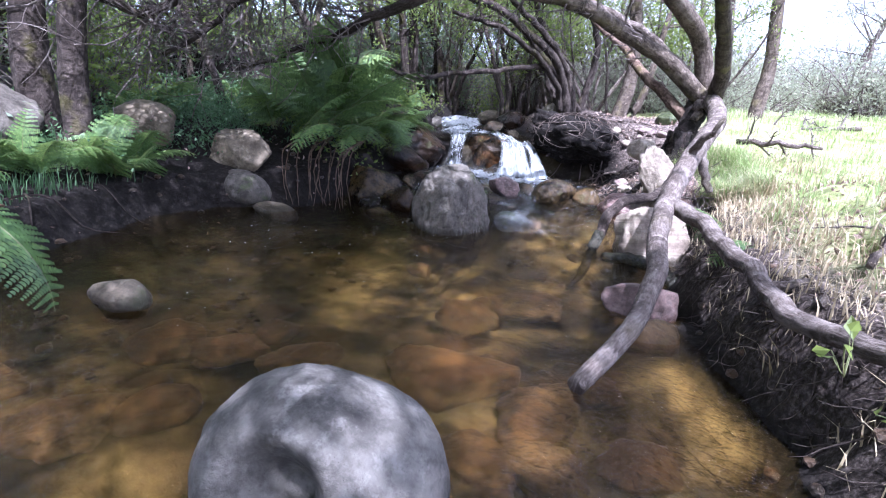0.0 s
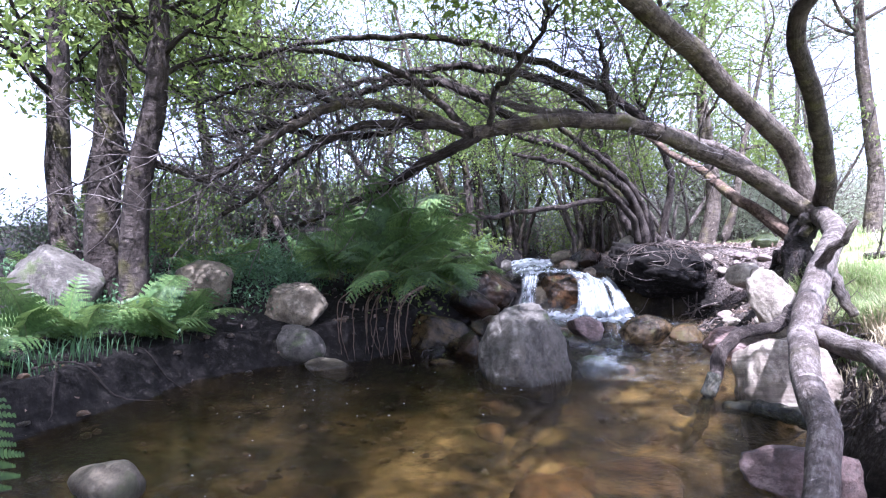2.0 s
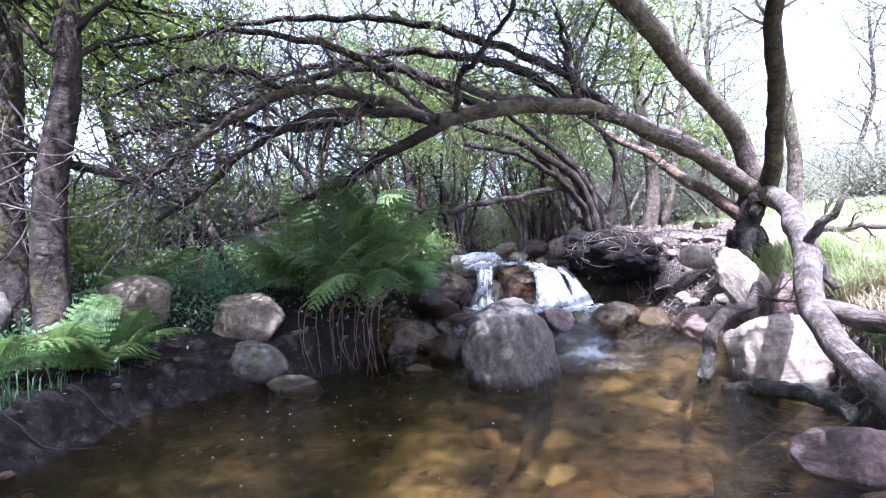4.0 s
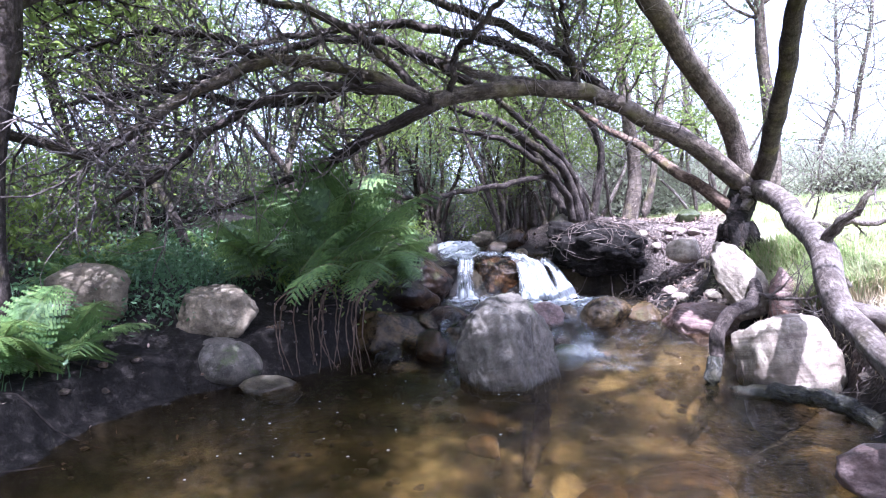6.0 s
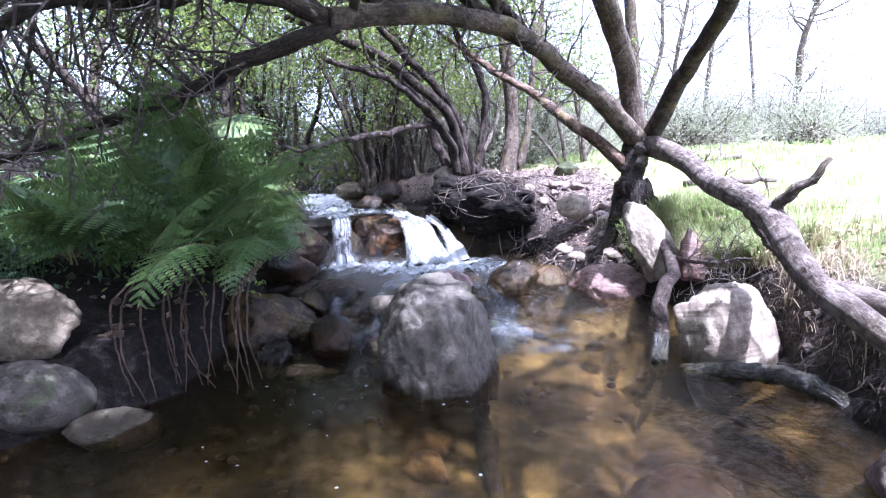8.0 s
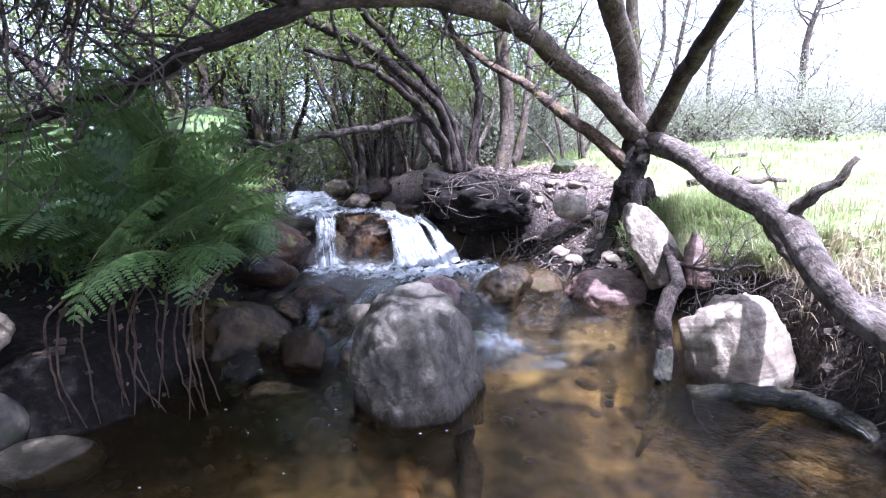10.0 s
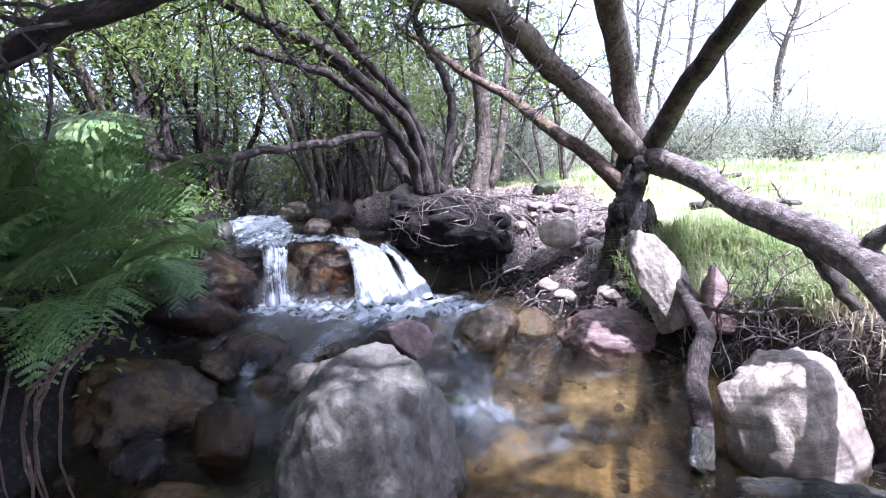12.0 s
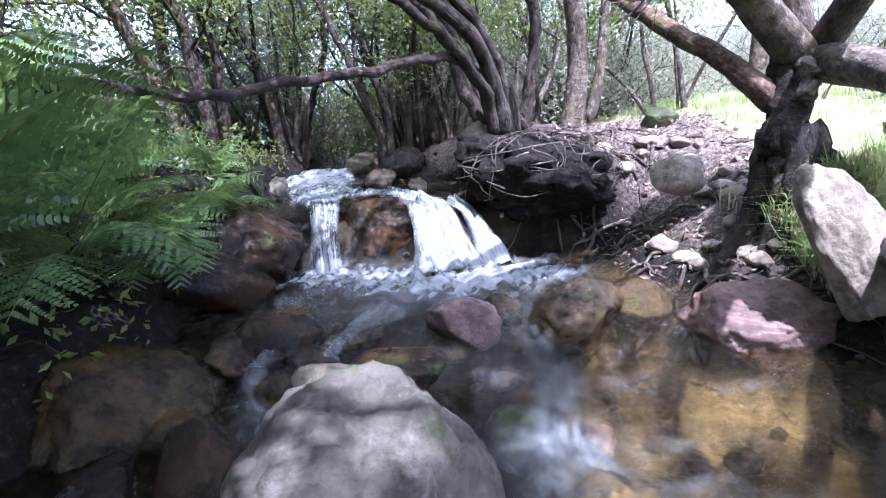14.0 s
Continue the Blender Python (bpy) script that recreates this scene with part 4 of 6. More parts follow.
gravel("gravel", 200, -1.6, 1.9, 4.5, 7.2, 0.05, lambda x, y, b, h: b > 0.3, 181, "wet brown gravel in the riffle")
gravel("gravel", 160, -2.5, 2.0, 0.2, 4.5, 0.045, lambda x, y, b, h: b > 0.5 and fbm(x, y, 2.0, 3) > 0.0, 182, "brown gravel on the pool bed")
gravel("gravel", 900, -2.9, 2.2, 0.5, 9.5, 0.035, lambda x, y, b, h: 0.0 <= b < 0.6 and h < 1.0, 183, "dark stones along the water's edge")


def bubbles():
    """Small rafts of foam drifting on the pool."""
    rng = np.random.default_rng(190)
    v, f = [], []
    for _ in range(38):
        y = rng.uniform(1.2, 4.2)
        x = -0.9 + 0.35 * math.sin(y * 1.7) + rng.normal(0, 0.45)
        r = rng.uniform(0.002, 0.008)
        a = np.linspace(0, 6.28, 6, endpoint=False)
        f.append([len(v) + k for k in range(6)])
        v += [(x + r * math.cos(q) * 1.3, y + r * math.sin(q), 0.004) for q in a]
    me = mesh_of("foam_flecks", np.array(v), f, [FLECK], smooth=False)
    return tagged(new("foam_flecks", me), "white foam flecks drifting on the pool", "foam", kind="stuff")


bubbles()
sunken = thing("sunken_branch", (0.06, 4.3, -0.3), "dark waterlogged branch lying on the pool bed", "branch")
part("stem", tube("stem", [(0.07, 4.3, -0.24), (0.05, 3.95, -0.30), (0.0, 3.6, -0.31), (-0.04, 3.25, -0.33)], [0.05, 0.06, 0.055, 0.03], BARK_DARK, 9, 0.06, 0.02, 195), sunken)


# ---- the many-trunked tree on the grassy bank ----
sprout_spines = []
rng = np.random.default_rng(60)
tree = thing("tree", (2.2, 6.4, 0.75), "old many-trunked tree arching over the stream", "tree")
part("stump", tube("stump", [(2.10, 6.12, 0.5), (2.10, 6.2, 0.85), (2.18, 6.33, 1.15), (2.3, 6.45, 1.42), (2.40, 6.58, 1.62)], [0.17, 0.125, 0.115, 0.15, 0.12], BARK_BLACK, 18, 0.04, 0.01, 1, 0.10), tree, "blackened hollow stump")
part("peeled_wood", tube("peeled_wood", [(2.20, 6.22, 1.2), (2.25, 6.27, 1.36), (2.29, 6.33, 1.5)], [0.05, 0.075, 0.04], BARK_DEAD_HAZED, 9, 0.04, 0.02, 18, 0.3), tree, "pale peeled wood in the crotch")
for k in range(9):      # buttress roots
    a = -3.3 + 0.42 * k
    le = rng.uniform(0.35, 0.7)
    pts = [(2.12 + 0.1 * math.cos(a), 6.22 + 0.1 * math.sin(a), 1.05)]
    for s in (0.35, 0.65, 1.0):
        x, y = 2.12 + le * s * math.cos(a) + rng.normal(0, 0.03), 6.2 + le * s * math.sin(a) + rng.normal(0, 0.03)
        pts.append((x, y, at_ground(x, y) + 0.22 * (1 - s) ** 2))
    part("root", tube("root", pts, [0.07, 0.06, 0.045, 0.015], BARK_BLACK if k % 2 else ROOT_DARK, 8, 0.05, 0.015, 30 + k), tree)
arch = [(2.3, 6.42, 1.45), (1.95, 6.25, 1.72), (1.6, 6.05, 1.93), (1.23, 5.78, 2.08), (0.85, 5.45, 2.22), (0.43, 5.1, 2.31), (-0.25, 4.72, 2.26), (-0.75, 4.45, 2.16)]
arch_up = [(-0.75, 4.45, 2.16), (-1.22, 4.25, 2.33), (-1.67, 4.05, 2.45), (-1.87, 3.95, 2.43), (-2.14, 3.8, 2.26), (-2.52, 3.65, 2.04), (-2.85, 3.5, 1.79), (-2.98, 3.4, 1.72), (-3.2, 3.2, 1.8), (-3.6, 3.0, 1.98)]
arch_low = [(-0.75, 4.45, 2.14), (-1.13, 4.3, 2.24), (-1.55, 4.1, 2.24), (-1.95, 3.9, 2.09), (-2.23, 3.8, 1.92), (-2.45, 3.7, 1.69), (-2.68, 3.6, 1.52), (-2.85, 3.5, 1.39)]
arch_down = [(-0.68, 4.47, 2.13), (-1.11, 4.5, 1.98), (-1.44, 4.55, 1.83), (-1.8, 4.6, 1.70), (-2.4, 4.7, 1.5), (-3.0, 4.8, 1.35)]
part("limb", tube("limb", arch, [0.115, 0.095, 0.082, 0.078, 0.072, 0.066], BARK, 12, 0.05, 0.012, 2), tree, "long limb arching low over the water")
part("limb", tube("limb", arch_up, [0.05, 0.045, 0.04, 0.03], BARK, 8, 0.06, 0.02, 3), tree)
part("limb", tube("limb", arch_low, [0.05, 0.04, 0.03, 0.02], BARK_DARK, 8, 0.06, 0.02, 4), tree)
part("limb", tube("limb", arch_down, [0.055, 0.05, 0.035, 0.03], BARK_DARK, 8, 0.06, 0.02, 5), tree)
part("limb", tube("limb", [(2.3, 6.5, 1.5), (1.95, 6.45, 1.85), (1.5, 6.25, 2.12), (1.0, 5.95, 2.32), (0.45, 5.6, 2.46), (-0.1, 5.3, 2.48), (-0.7, 5.0, 2.62), (-1.4, 4.8, 2.9)], [0.06, 0.055, 0.05, 0.04, 0.03], BARK_DEAD_HAZED, 8, 0.06, 0.02, 6), tree, "thinner bleached limb above the arch")
trunk_b = [(2.34, 6.5, 1.5), (2.15, 6.38, 2.06), (1.71, 5.8, 2.42), (1.22, 5.12, 2.78), (0.73, 4.4, 3.06), (0.3, 3.7, 3.5), (-0.1, 3.0, 4.0)]
trunk_c = [(2.42, 6.4, 1.5), (2.36, 6.0, 1.78), (2.25, 5.6, 1.97), (2.08, 5.05, 2.13), (1.87, 4.4, 2.34), (1.70, 3.85, 2.52), (1.80, 3.6, 2.75), (1.95, 3.0, 3.6), (1.8, 2.4, 4.5)]
part("trunk", tube("trunk", trunk_b, [0.11, 0.098, 0.092, 0.09, 0.085, 0.07, 0.045], BARK, 12, 0.06, 0.015, 7), tree)
part("trunk", tube("trunk", trunk_c, [0.095, 0.078, 0.066, 0.056, 0.05, 0.046, 0.036], BARK_DARK, 12, 0.06, 0.015, 8), tree)
fallen = [(2.40, 6.45, 1.43), (2.38, 5.9, 1.32), (2.28, 5.4, 1.17), (2.10, 4.8, 1.03), (1.93, 4.25, 0.97), (1.80, 3.85, 0.84), (1.65, 3.35, 0.60), (1.53, 2.75, 0.47), (1.46, 2.2, 0.36), (1.34, 1.72, 0.24), (1.09, 1.22, 0.13)]
log = part("fallen_limb", tube("fallen_limb", fallen, [0.115, 0.10, 0.088, 0.083, 0.08, 0.07, 0.062, 0.052, 0.040], BARK_DEAD_HAZED, 12, 0.05, 0.012, 9, 0.16), tree, "bleached fallen limb reaching into the water")
part("fallen_limb", tube("fallen_limb", [(1.66, 3.36, 0.60), (1.83, 2.9, 0.54), (1.88, 2.3, 0.50), (1.91, 1.85, 0.46), (1.97, 1.45, 0.46), (2.1, 1.08, 0.52), (2.4, 0.7, 0.64)], [0.06, 0.055, 0.05, 0.045, 0.04], BARK_DEAD_HAZED, 10, 0.05, 0.015, 10, 0.16), tree, "side limb lying on the bank")
part("dead_stub", tube("dead_stub", [(1.91, 1.9, 0.47), (2.02, 1.85, 0.53), (2.1, 1.88, 0.56)], [0.03, 0.02, 0.01], BARK_DEAD_HAZED, 7, 0.04, 0.006, 17), log, m=Matrix())
part("dead_stub", tube("dead_stub", [(1.84, 3.95, 0.9), (1.86, 3.85, 1.03), (1.92, 3.75, 1.12), (1.98, 3.7, 1.24)], [0.04, 0.03, 0.015], BARK_DEAD_HAZED, 7, 0.04, 0.01, 11), log, m=Matrix())
part("dead_stub", tube("dead_stub", [(1.98, 4.35, 0.96), (2.02, 4.25, 0.78), (2.08, 4.15, 0.62)], [0.05, 0.04, 0.03], BARK_DEAD_HAZED, 7, 0.04, 0.01, 12), log, m=Matrix())
part("broken_limb", tube("broken_limb", [(2.15, 6.4, 1.2), (1.95, 6.4, 1.38), (1.58, 6.6, 1.72), (1.25, 7.0, 2.09), (0.85, 7.4, 2.45), (0.4, 7.8, 2.9)], [0.085, 0.062, 0.05, 0.042, 0.035, 0.02], BARK_RED, 9, 0.06, 0.015, 13), tree, "broken limb with a split end")
part("root", tube("root", [(1.13, 4.0, -0.26), (1.25, 4.12, 0.18), (1.32, 4.25, 0.34), (1.46, 4.4, 0.44), (1.68, 4.7, 0.44), (1.85, 5.05, 0.50), (2.0, 5.6, 0.6)], [0.02, 0.05, 0.047, 0.05, 0.06], ROOT_DARK, 9, 0.05, 0.012, 14), tree, "thick root dipping into the water")
part("root_foot", tube("root_foot", [(1.02, 3.97, -0.40), (1.11, 4.0, -0.26), (1.17, 4.02, -0.10), (1.20, 4.04, 0.02), (1.245, 4.11, 0.16)], [0.012, 0.035, 0.05, 0.053, 0.050], BARK_MOSS, 10, 0.03, 0.006, 16), tree, "mossy wet foot of the root")
part("root", tube("root", [(1.30, 3.95, -0.03), (1.45, 3.78, 0.02), (1.6, 3.62, 0.05), (1.74, 3.42, 0.04), (1.80, 3.25, -0.04)], [0.04, 0.05, 0.055, 0.055, 0.04], BARK_MOSS, 10, 0.04, 0.012, 15), tree, "dark mossy wet root at the waterline")
for k, (pts, rad) in enumerate([
    ([(-0.3, 4.72, 2.25), (-0.85, 4.75, 2.6), (-1.5, 4.6, 2.78), (-2.1, 4.4, 2.62), (-2.7, 4.2, 2.4), (-3.3, 4.0, 2.25)], [0.045, 0.04, 0.03, 0.02]),
    ([(0.43, 5.1, 2.33), (-0.1, 5.2, 2.75), (-0.6, 5.2, 2.95), (-1.3, 5.1, 3.05), (-2.2, 4.9, 2.95), (-3.0, 4.7, 2.7)], [0.05, 0.045, 0.035, 0.02]),
    ([(0.47, 5.12, 2.33), (0.40, 5.1, 2.6), (0.36, 5.12, 2.9), (0.30, 5.1, 3.2)], [0.04, 0.03, 0.02]),
    ([(-0.6, 4.5, 2.2), (-0.5, 4.4, 2.5), (-0.2, 4.3, 2.75), (0.1, 4.2, 3.1)], [0.03, 0.025, 0.015]),
    ([(0.85, 5.45, 2.24), (0.3, 5.3, 2.7), (-0.4, 5.0, 3.0), (-1.2, 4.7, 3.2), (-2.2, 4.3, 3.2), (-3.1, 4.0, 3.0)], [0.05, 0.04, 0.03, 0.02]),
    ([(-0.75, 4.45, 2.16), (-1.2, 4.3, 2.6), (-1.8, 4.1, 2.9), (-2.6, 3.9, 3.0), (-3.4, 3.7, 2.9)], [0.04, 0.035, 0.025, 0.015]),
    ([(-1.2, 4.25, 2.33), (-1.7, 4.2, 2.15), (-2.3, 4.1, 2.2), (-3.0, 4.0, 2.3), (-3.6, 3.9, 2.2)], [0.035, 0.03, 0.022, 0.012]),
    ([(-1.9, 3.95, 2.42), (-2.3, 3.9, 2.62), (-2.8, 3.8, 2.66), (-3.4, 3.7, 2.5)], [0.03, 0.025, 0.012]),
]):
    part("limb", tube("limb", pts, rad, BARK_DARK, 7, 0.06, 0.025, 90 + k), tree, "dead limb of the tangle")
    sprout_spines.append(pts)
twigs, tips = Tubes(), []
for pts in sprout_spines:
    sprout(twigs, smooth_path(pts, 0.1), 0.008, rng, 32, 0.85, 2, 0.45, tips, 4, 0.1)
for spine, n, le in ((arch_up, 66, 1.0), (arch_low, 50, 0.85), (arch_down, 30, 0.7), (arch, 22, 0.7)):
    sprout(twigs, smooth_path(spine, 0.1), 0.011, rng, n, le, 2, 0.45, tips, 4, 0.2)
part("twig_tangle", twigs.mesh("twig_tangle", TWIG), tree, "tangle of dry grey twigs", kind="stuff")
# crown above the view, added to shade pool and banks
canopy, ctips = Tubes(), []
for k, (a, b) in enumerate([((-0.1, 3.0, 4.0), (-1.6, 1.4, 4.7)), ((-0.1, 3.0, 4.0), (-0.5, 0.2, 4.9)), ((0.3, 3.7, 3.5), (-1.9, 3.6, 4.3)), ((0.3, 3.7, 3.5), (-1.2, 5.0, 4.5)), ((-0.1, 3.0, 4.0), (0.7, 0.9, 4.8)),
                            ((1.8, 2.4, 4.5), (1.2, 0.6, 5.2)), ((1.8, 2.4, 4.5), (0.6, 2.0, 5.2)), ((1.95, 3.0, 3.6), (1.3, 3.3, 4.9)), ((0.3, 3.7, 3.5), (0.6, 4.9, 4.6)), ((-0.1, 3.0, 4.0), (-2.6, 2.4, 4.9)), ((1.8, 2.4, 4.5), (1.3, -0.9, 5.3)), ((-0.5, 0.2, 4.9), (-1.6, -1.0, 5.2)), ((0.7, 0.9, 4.8), (0.2, -1.4, 5.3)), ((1.8, 2.4, 4.5), (2.7, -0.6, 5.2)), ((1.8, 2.4, 4.5), (2.4, 0.7, 5.0)), ((1.8, 2.4, 4.5), (3.1, 1.4, 5.0)), ((1.8, 2.4, 4.5), (2.9, 2.8, 4.9)), ((2.4, 0.7, 5.0), (3.2, -0.3, 5.1)), ((1.3, -0.9, 5.3), (2.2, -2.2, 5.4)), ((2.7, -0.6, 5.2), (2.6, -1.9, 5.3)), ((1.3, -0.9, 5.3), (1.5, -2.4, 5.4))]):
    mid = [(a[i] + b[i]) / 2 + rng.normal(0, 0.12) for i in range(3)]
    limb = smooth_path([a, mid, b], 0.12)
    canopy.add(limb, [0.045, 0.03, 0.015], 6, 0.1, k)
    sprout(canopy, limb, 0.014, rng, 17, 0.85, 2, 0.4, ctips, 4, 0.1)
part("branchwork", canopy.mesh("branchwork", BARK_DARK), tree, "branches of the crown", kind="stuff")
part("crown", leaf_cloud("crown", ctips, 24, 0.19, 0.10, LEAF, 3), tree, "unseen leafy crown added to shade the stream")


# ---- the tree on the root mound by the falls ----
tree2 = thing("tree", (0.6, 7.8, 1.2), "leaning tree on a mound of bare roots", "tree")
for k, (pts, rad) in enumerate([
    ([(0.66, 7.75, 1.15), (0.60, 7.65, 1.5), (0.44, 7.42, 1.82), (0.17, 7.2, 2.09), (-0.22, 6.9, 2.33), (-0.65, 6.55, 2.5), (-1.2, 6.1, 2.6)], [0.085, 0.062, 0.054, 0.05, 0.042, 0.03]),
    ([(0.74, 7.8, 1.15), (0.69, 7.72, 1.52), (0.52, 7.5, 1.86), (0.28, 7.25, 2.16), (-0.08, 7.0, 2.45), (-0.45, 6.6, 2.75), (-0.9, 6.2, 3.1)], [0.07, 0.052, 0.045, 0.04, 0.03, 0.02]),
    ([(0.57, 7.72, 1.15), (0.50, 7.6, 1.48), (0.30, 7.35, 1.78), (0.05, 7.1, 1.98), (-0.35, 6.75, 2.2), (-0.9, 6.4, 2.3)], [0.06, 0.045, 0.04, 0.034, 0.024]),
    ([(0.60, 7.82, 1.15), (0.52, 7.75, 1.5), (0.33, 7.6, 1.75), (0.06, 7.5, 2.12), (-0.35, 7.3, 2.47), (-0.9, 7.0, 2.7)], [0.07, 0.056, 0.048, 0.04, 0.03]),
    ([(0.82, 7.9, 1.15), (0.90, 7.9, 1.5), (1.0, 7.9, 2.03), (0.86, 7.9, 2.5), (0.6, 7.9, 3.0), (0.5, 7.8, 3.6)], [0.06, 0.052, 0.048, 0.04, 0.03]),
    ([(0.5, 7.9, 1.2), (0.3, 8.0, 1.7), (0.2, 8.05, 2.2), (-0.1, 8.1, 2.9), (-0.3, 8.1, 3.6)], [0.07, 0.06, 0.05, 0.04]),
    ([(0.52, 7.7, 1.62), (0.22, 7.4, 1.75), (-0.25, 6.85, 1.66), (-0.83, 6.25, 1.52), (-1.1, 5.7, 1.45), (-1.45, 5.35, 1.47), (-1.9, 5.1, 1.38)], [0.042, 0.036, 0.033, 0.03, 0.025, 0.018]),
]):
    part("trunk" if k < 6 else "limb", tube("trunk", pts, rad, BARK_DARK, 10, 0.06, 0.02, 70 + k), tree2, "" if k < 6 else "low limb reaching across the falls")
rng = np.random.default_rng(74)
tw, tips2 = Tubes(), []
# the last three branches are out of view, added to shade the falls
for pts in ([(-0.22, 6.9, 2.33), (-0.65, 6.55, 2.5), (-1.2, 6.1, 2.6)], [(0.06, 7.5, 2.12), (-0.35, 7.3, 2.47), (-0.9, 7.0, 2.7)], [(0.86, 7.9, 2.5), (0.6, 7.9, 3.0), (0.5, 7.8, 3.6)], [(0.2, 8.05, 2.2), (-0.1, 8.1, 2.9), (-0.3, 8.1, 3.6)],
            [(0.6, 7.9, 3.0), (0.9, 7.5, 3.6), (1.0, 7.1, 4.0)], [(-0.1, 8.1, 2.9), (-0.9, 7.9, 3.5), (-1.6, 7.6, 3.8)], [(-0.9, 7.0, 2.7), (-1.5, 6.6, 3.2), (-1.9, 6.0, 3.5)],
            [(0.5, 7.8, 3.6), (0.9, 7.1, 4.1), (1.35, 6.5, 4.4)], [(0.9, 7.1, 4.1), (0.7, 6.5, 4.4), (0.5, 5.9, 4.5)], [(0.5, 7.8, 3.6), (0.3, 7.2, 4.1), (0.0, 6.6, 4.4)]):
    sp = smooth_path(pts, 0.1)
    tw.add(sp, [0.035, 0.02, 0.012], 6, 0.1)
    sprout(tw, sp, 0.010, rng, 14, 0.7, 2, 0.4, tips2, 4, 0.2)
part("branchwork", tw.mesh("branchwork", BARK), tree2, "branches of the crown", kind="stuff")
tips2 = [c for c in tips2 if c[2] > 2.35]
part("crown", leaf_cloud("crown", tips2, 9, 0.17, 0.075, LEAF, 5), tree2, "small-leaved green crown", kind="stuff")
rng = np.random.default_rng(75)
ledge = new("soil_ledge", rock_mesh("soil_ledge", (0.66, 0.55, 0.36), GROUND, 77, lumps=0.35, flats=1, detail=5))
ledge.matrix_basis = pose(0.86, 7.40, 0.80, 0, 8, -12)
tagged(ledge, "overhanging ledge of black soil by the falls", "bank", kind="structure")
for k in range(11):      # thick roots that clasp the mound
    a = -2.9 + 0.36 * k
    pts = [(0.66, 7.78, 1.42)]
    for s in (0.14, 0.3, 0.5, 0.75):
        x, y = 0.66 + s * math.cos(a) + rng.normal(0, 0.04), 7.78 + s * math.sin(a) + rng.normal(0, 0.04)
        pts.append((x, y, max(at_ground(x, y), 0.55) + 0.03 - 0.06 * s))
    part("root", tube("root", pts, [0.05, 0.045, 0.03, 0.015], ROOT_DARK, 7, 0.05, 0.02, 700 + k), tree2)
rootmass = Tubes()


for k in range(46):      # roots that creep over the face of the ledge
    a, up = rng.uniform(-3.0, 0.3), rng.uniform(-0.25, 1.2)
    da, du = rng.normal(0, 0.16), rng.normal(-0.05, 0.12)
    p = []
    for _ in range(7):
        r = rng.uniform(0.95, 1.04)
        p.append(np.array([0.86 + 0.66 * r * math.cos(up) * math.cos(a), 7.40 + 0.55 * r * math.cos(up) * math.sin(a), 0.80 + 0.37 * r * math.sin(up)]))
        da, du = da + rng.normal(0, 0.10), du + rng.normal(0, 0.09)
        a, up = a + da, min(max(up + du, -0.35), 1.4)
    rootmass.add(smooth_path(p, 0.04), [rng.uniform(0.003, 0.008), 0.002], 5, 0.1, k)
part("root_tangle", rootmass.mesh("root_tangle", ROOT), tree2, "web of bare grey roots over black soil", kind="stuff")
litter_roots = Tubes()
for k in range(110):
    x, y = rng.uniform(1.0, 2.4), rng.uniform(5.6, 7.9)
    w = wander((x, y, 0), (rng.normal(0, 1), rng.normal(0, 1), 0), rng.uniform(0.2, 0.7), rng, 6, 0.5)
    for q in w:
        q[2] = at_ground(q[0], q[1]) + rng.uniform(0.0, 0.04)
    litter_roots.add(smooth_path(w, 0.06), [rng.uniform(0.005, 0.022), 0.004], 5, 0)
tagged(new("surface_roots", litter_roots.mesh("surface_roots", ROOT)), "thin roots and sticks in the leaf litter", "roots", kind="stuff")


# ---- other trees ----
def tall_tree(place, lean, radius, mat, seed, label, leaves=LEAF, bare=0.35, limbs=9, twigsize=0.9, leaf=0.07, each=16, group="trees along the stream", category="tree", bend=0.05):
    """A trunk with limbs, twigs and an uneven crown."""
    rng = np.random.default_rng(seed)
    t = thing("tree", place, label, category, group)
    height = lean[2]
    top = np.array(place) + np.array(lean)
    mid = [np.array(place) + (top - np.array(place)) * f + np.r_[rng.normal(0, bend * height * f * (1 - f) * 2, 2), 0] for f in (0, 0.2, 0.45, 0.7, 1.0)]
    mid[0][2] -= 0.15
    sp = smooth_path(mid, 0.15)
    part("trunk", Tubes().add(sp, [radius * 1.25, radius, radius * 0.85, radius * 0.6, radius * 0.25], 9, 0.14, seed).mesh("trunk", mat), t)
    tw, tips = Tubes(), []
    sprout(tw, sp[int(len(sp) * bare):], radius * 0.3, rng, limbs, twigsize, 2, 0.4, tips, 5, 0.0)
    part("branchwork", tw.mesh("branchwork", mat), t, kind="stuff")
    if leaves and each:
        part("crown", leaf_cloud("crown", tips, each, 0.2, leaf, leaves, seed), t, kind="stuff")
    return t


tall_tree((-3.30, 2.95, 0.55), (0.35, 0.1, 4.4), 0.10, BARK_DARK, 201, "dark straight tree trunk on the shaded bank", LEAF, 0.45, 16, 1.3, 0.07, 26, bend=0.015)
tall_tree((-3.95, 3.15, 0.6), (0.15, 0.0, 4.6), 0.14, BARK_DARK, 202, "thick dark tree trunk on the shaded bank", LEAF, 0.4, 16, 1.4, 0.07, 26, bend=0.015)
tall_tree((-3.45, 5.25, 0.75), (-1.6, 0.3, 2.6), 0.05, BARK_DARK, 203, "thin leaning dark stem", LEAF, 0.4, 8, 0.8)
tall_tree((1.42, 8.7, 1.0), (0.1, 0.2, 4.2), 0.10, BARK, 204, "upright grey trunk behind the mound", LEAF, 0.45, 14, 1.2, 0.07, 22)
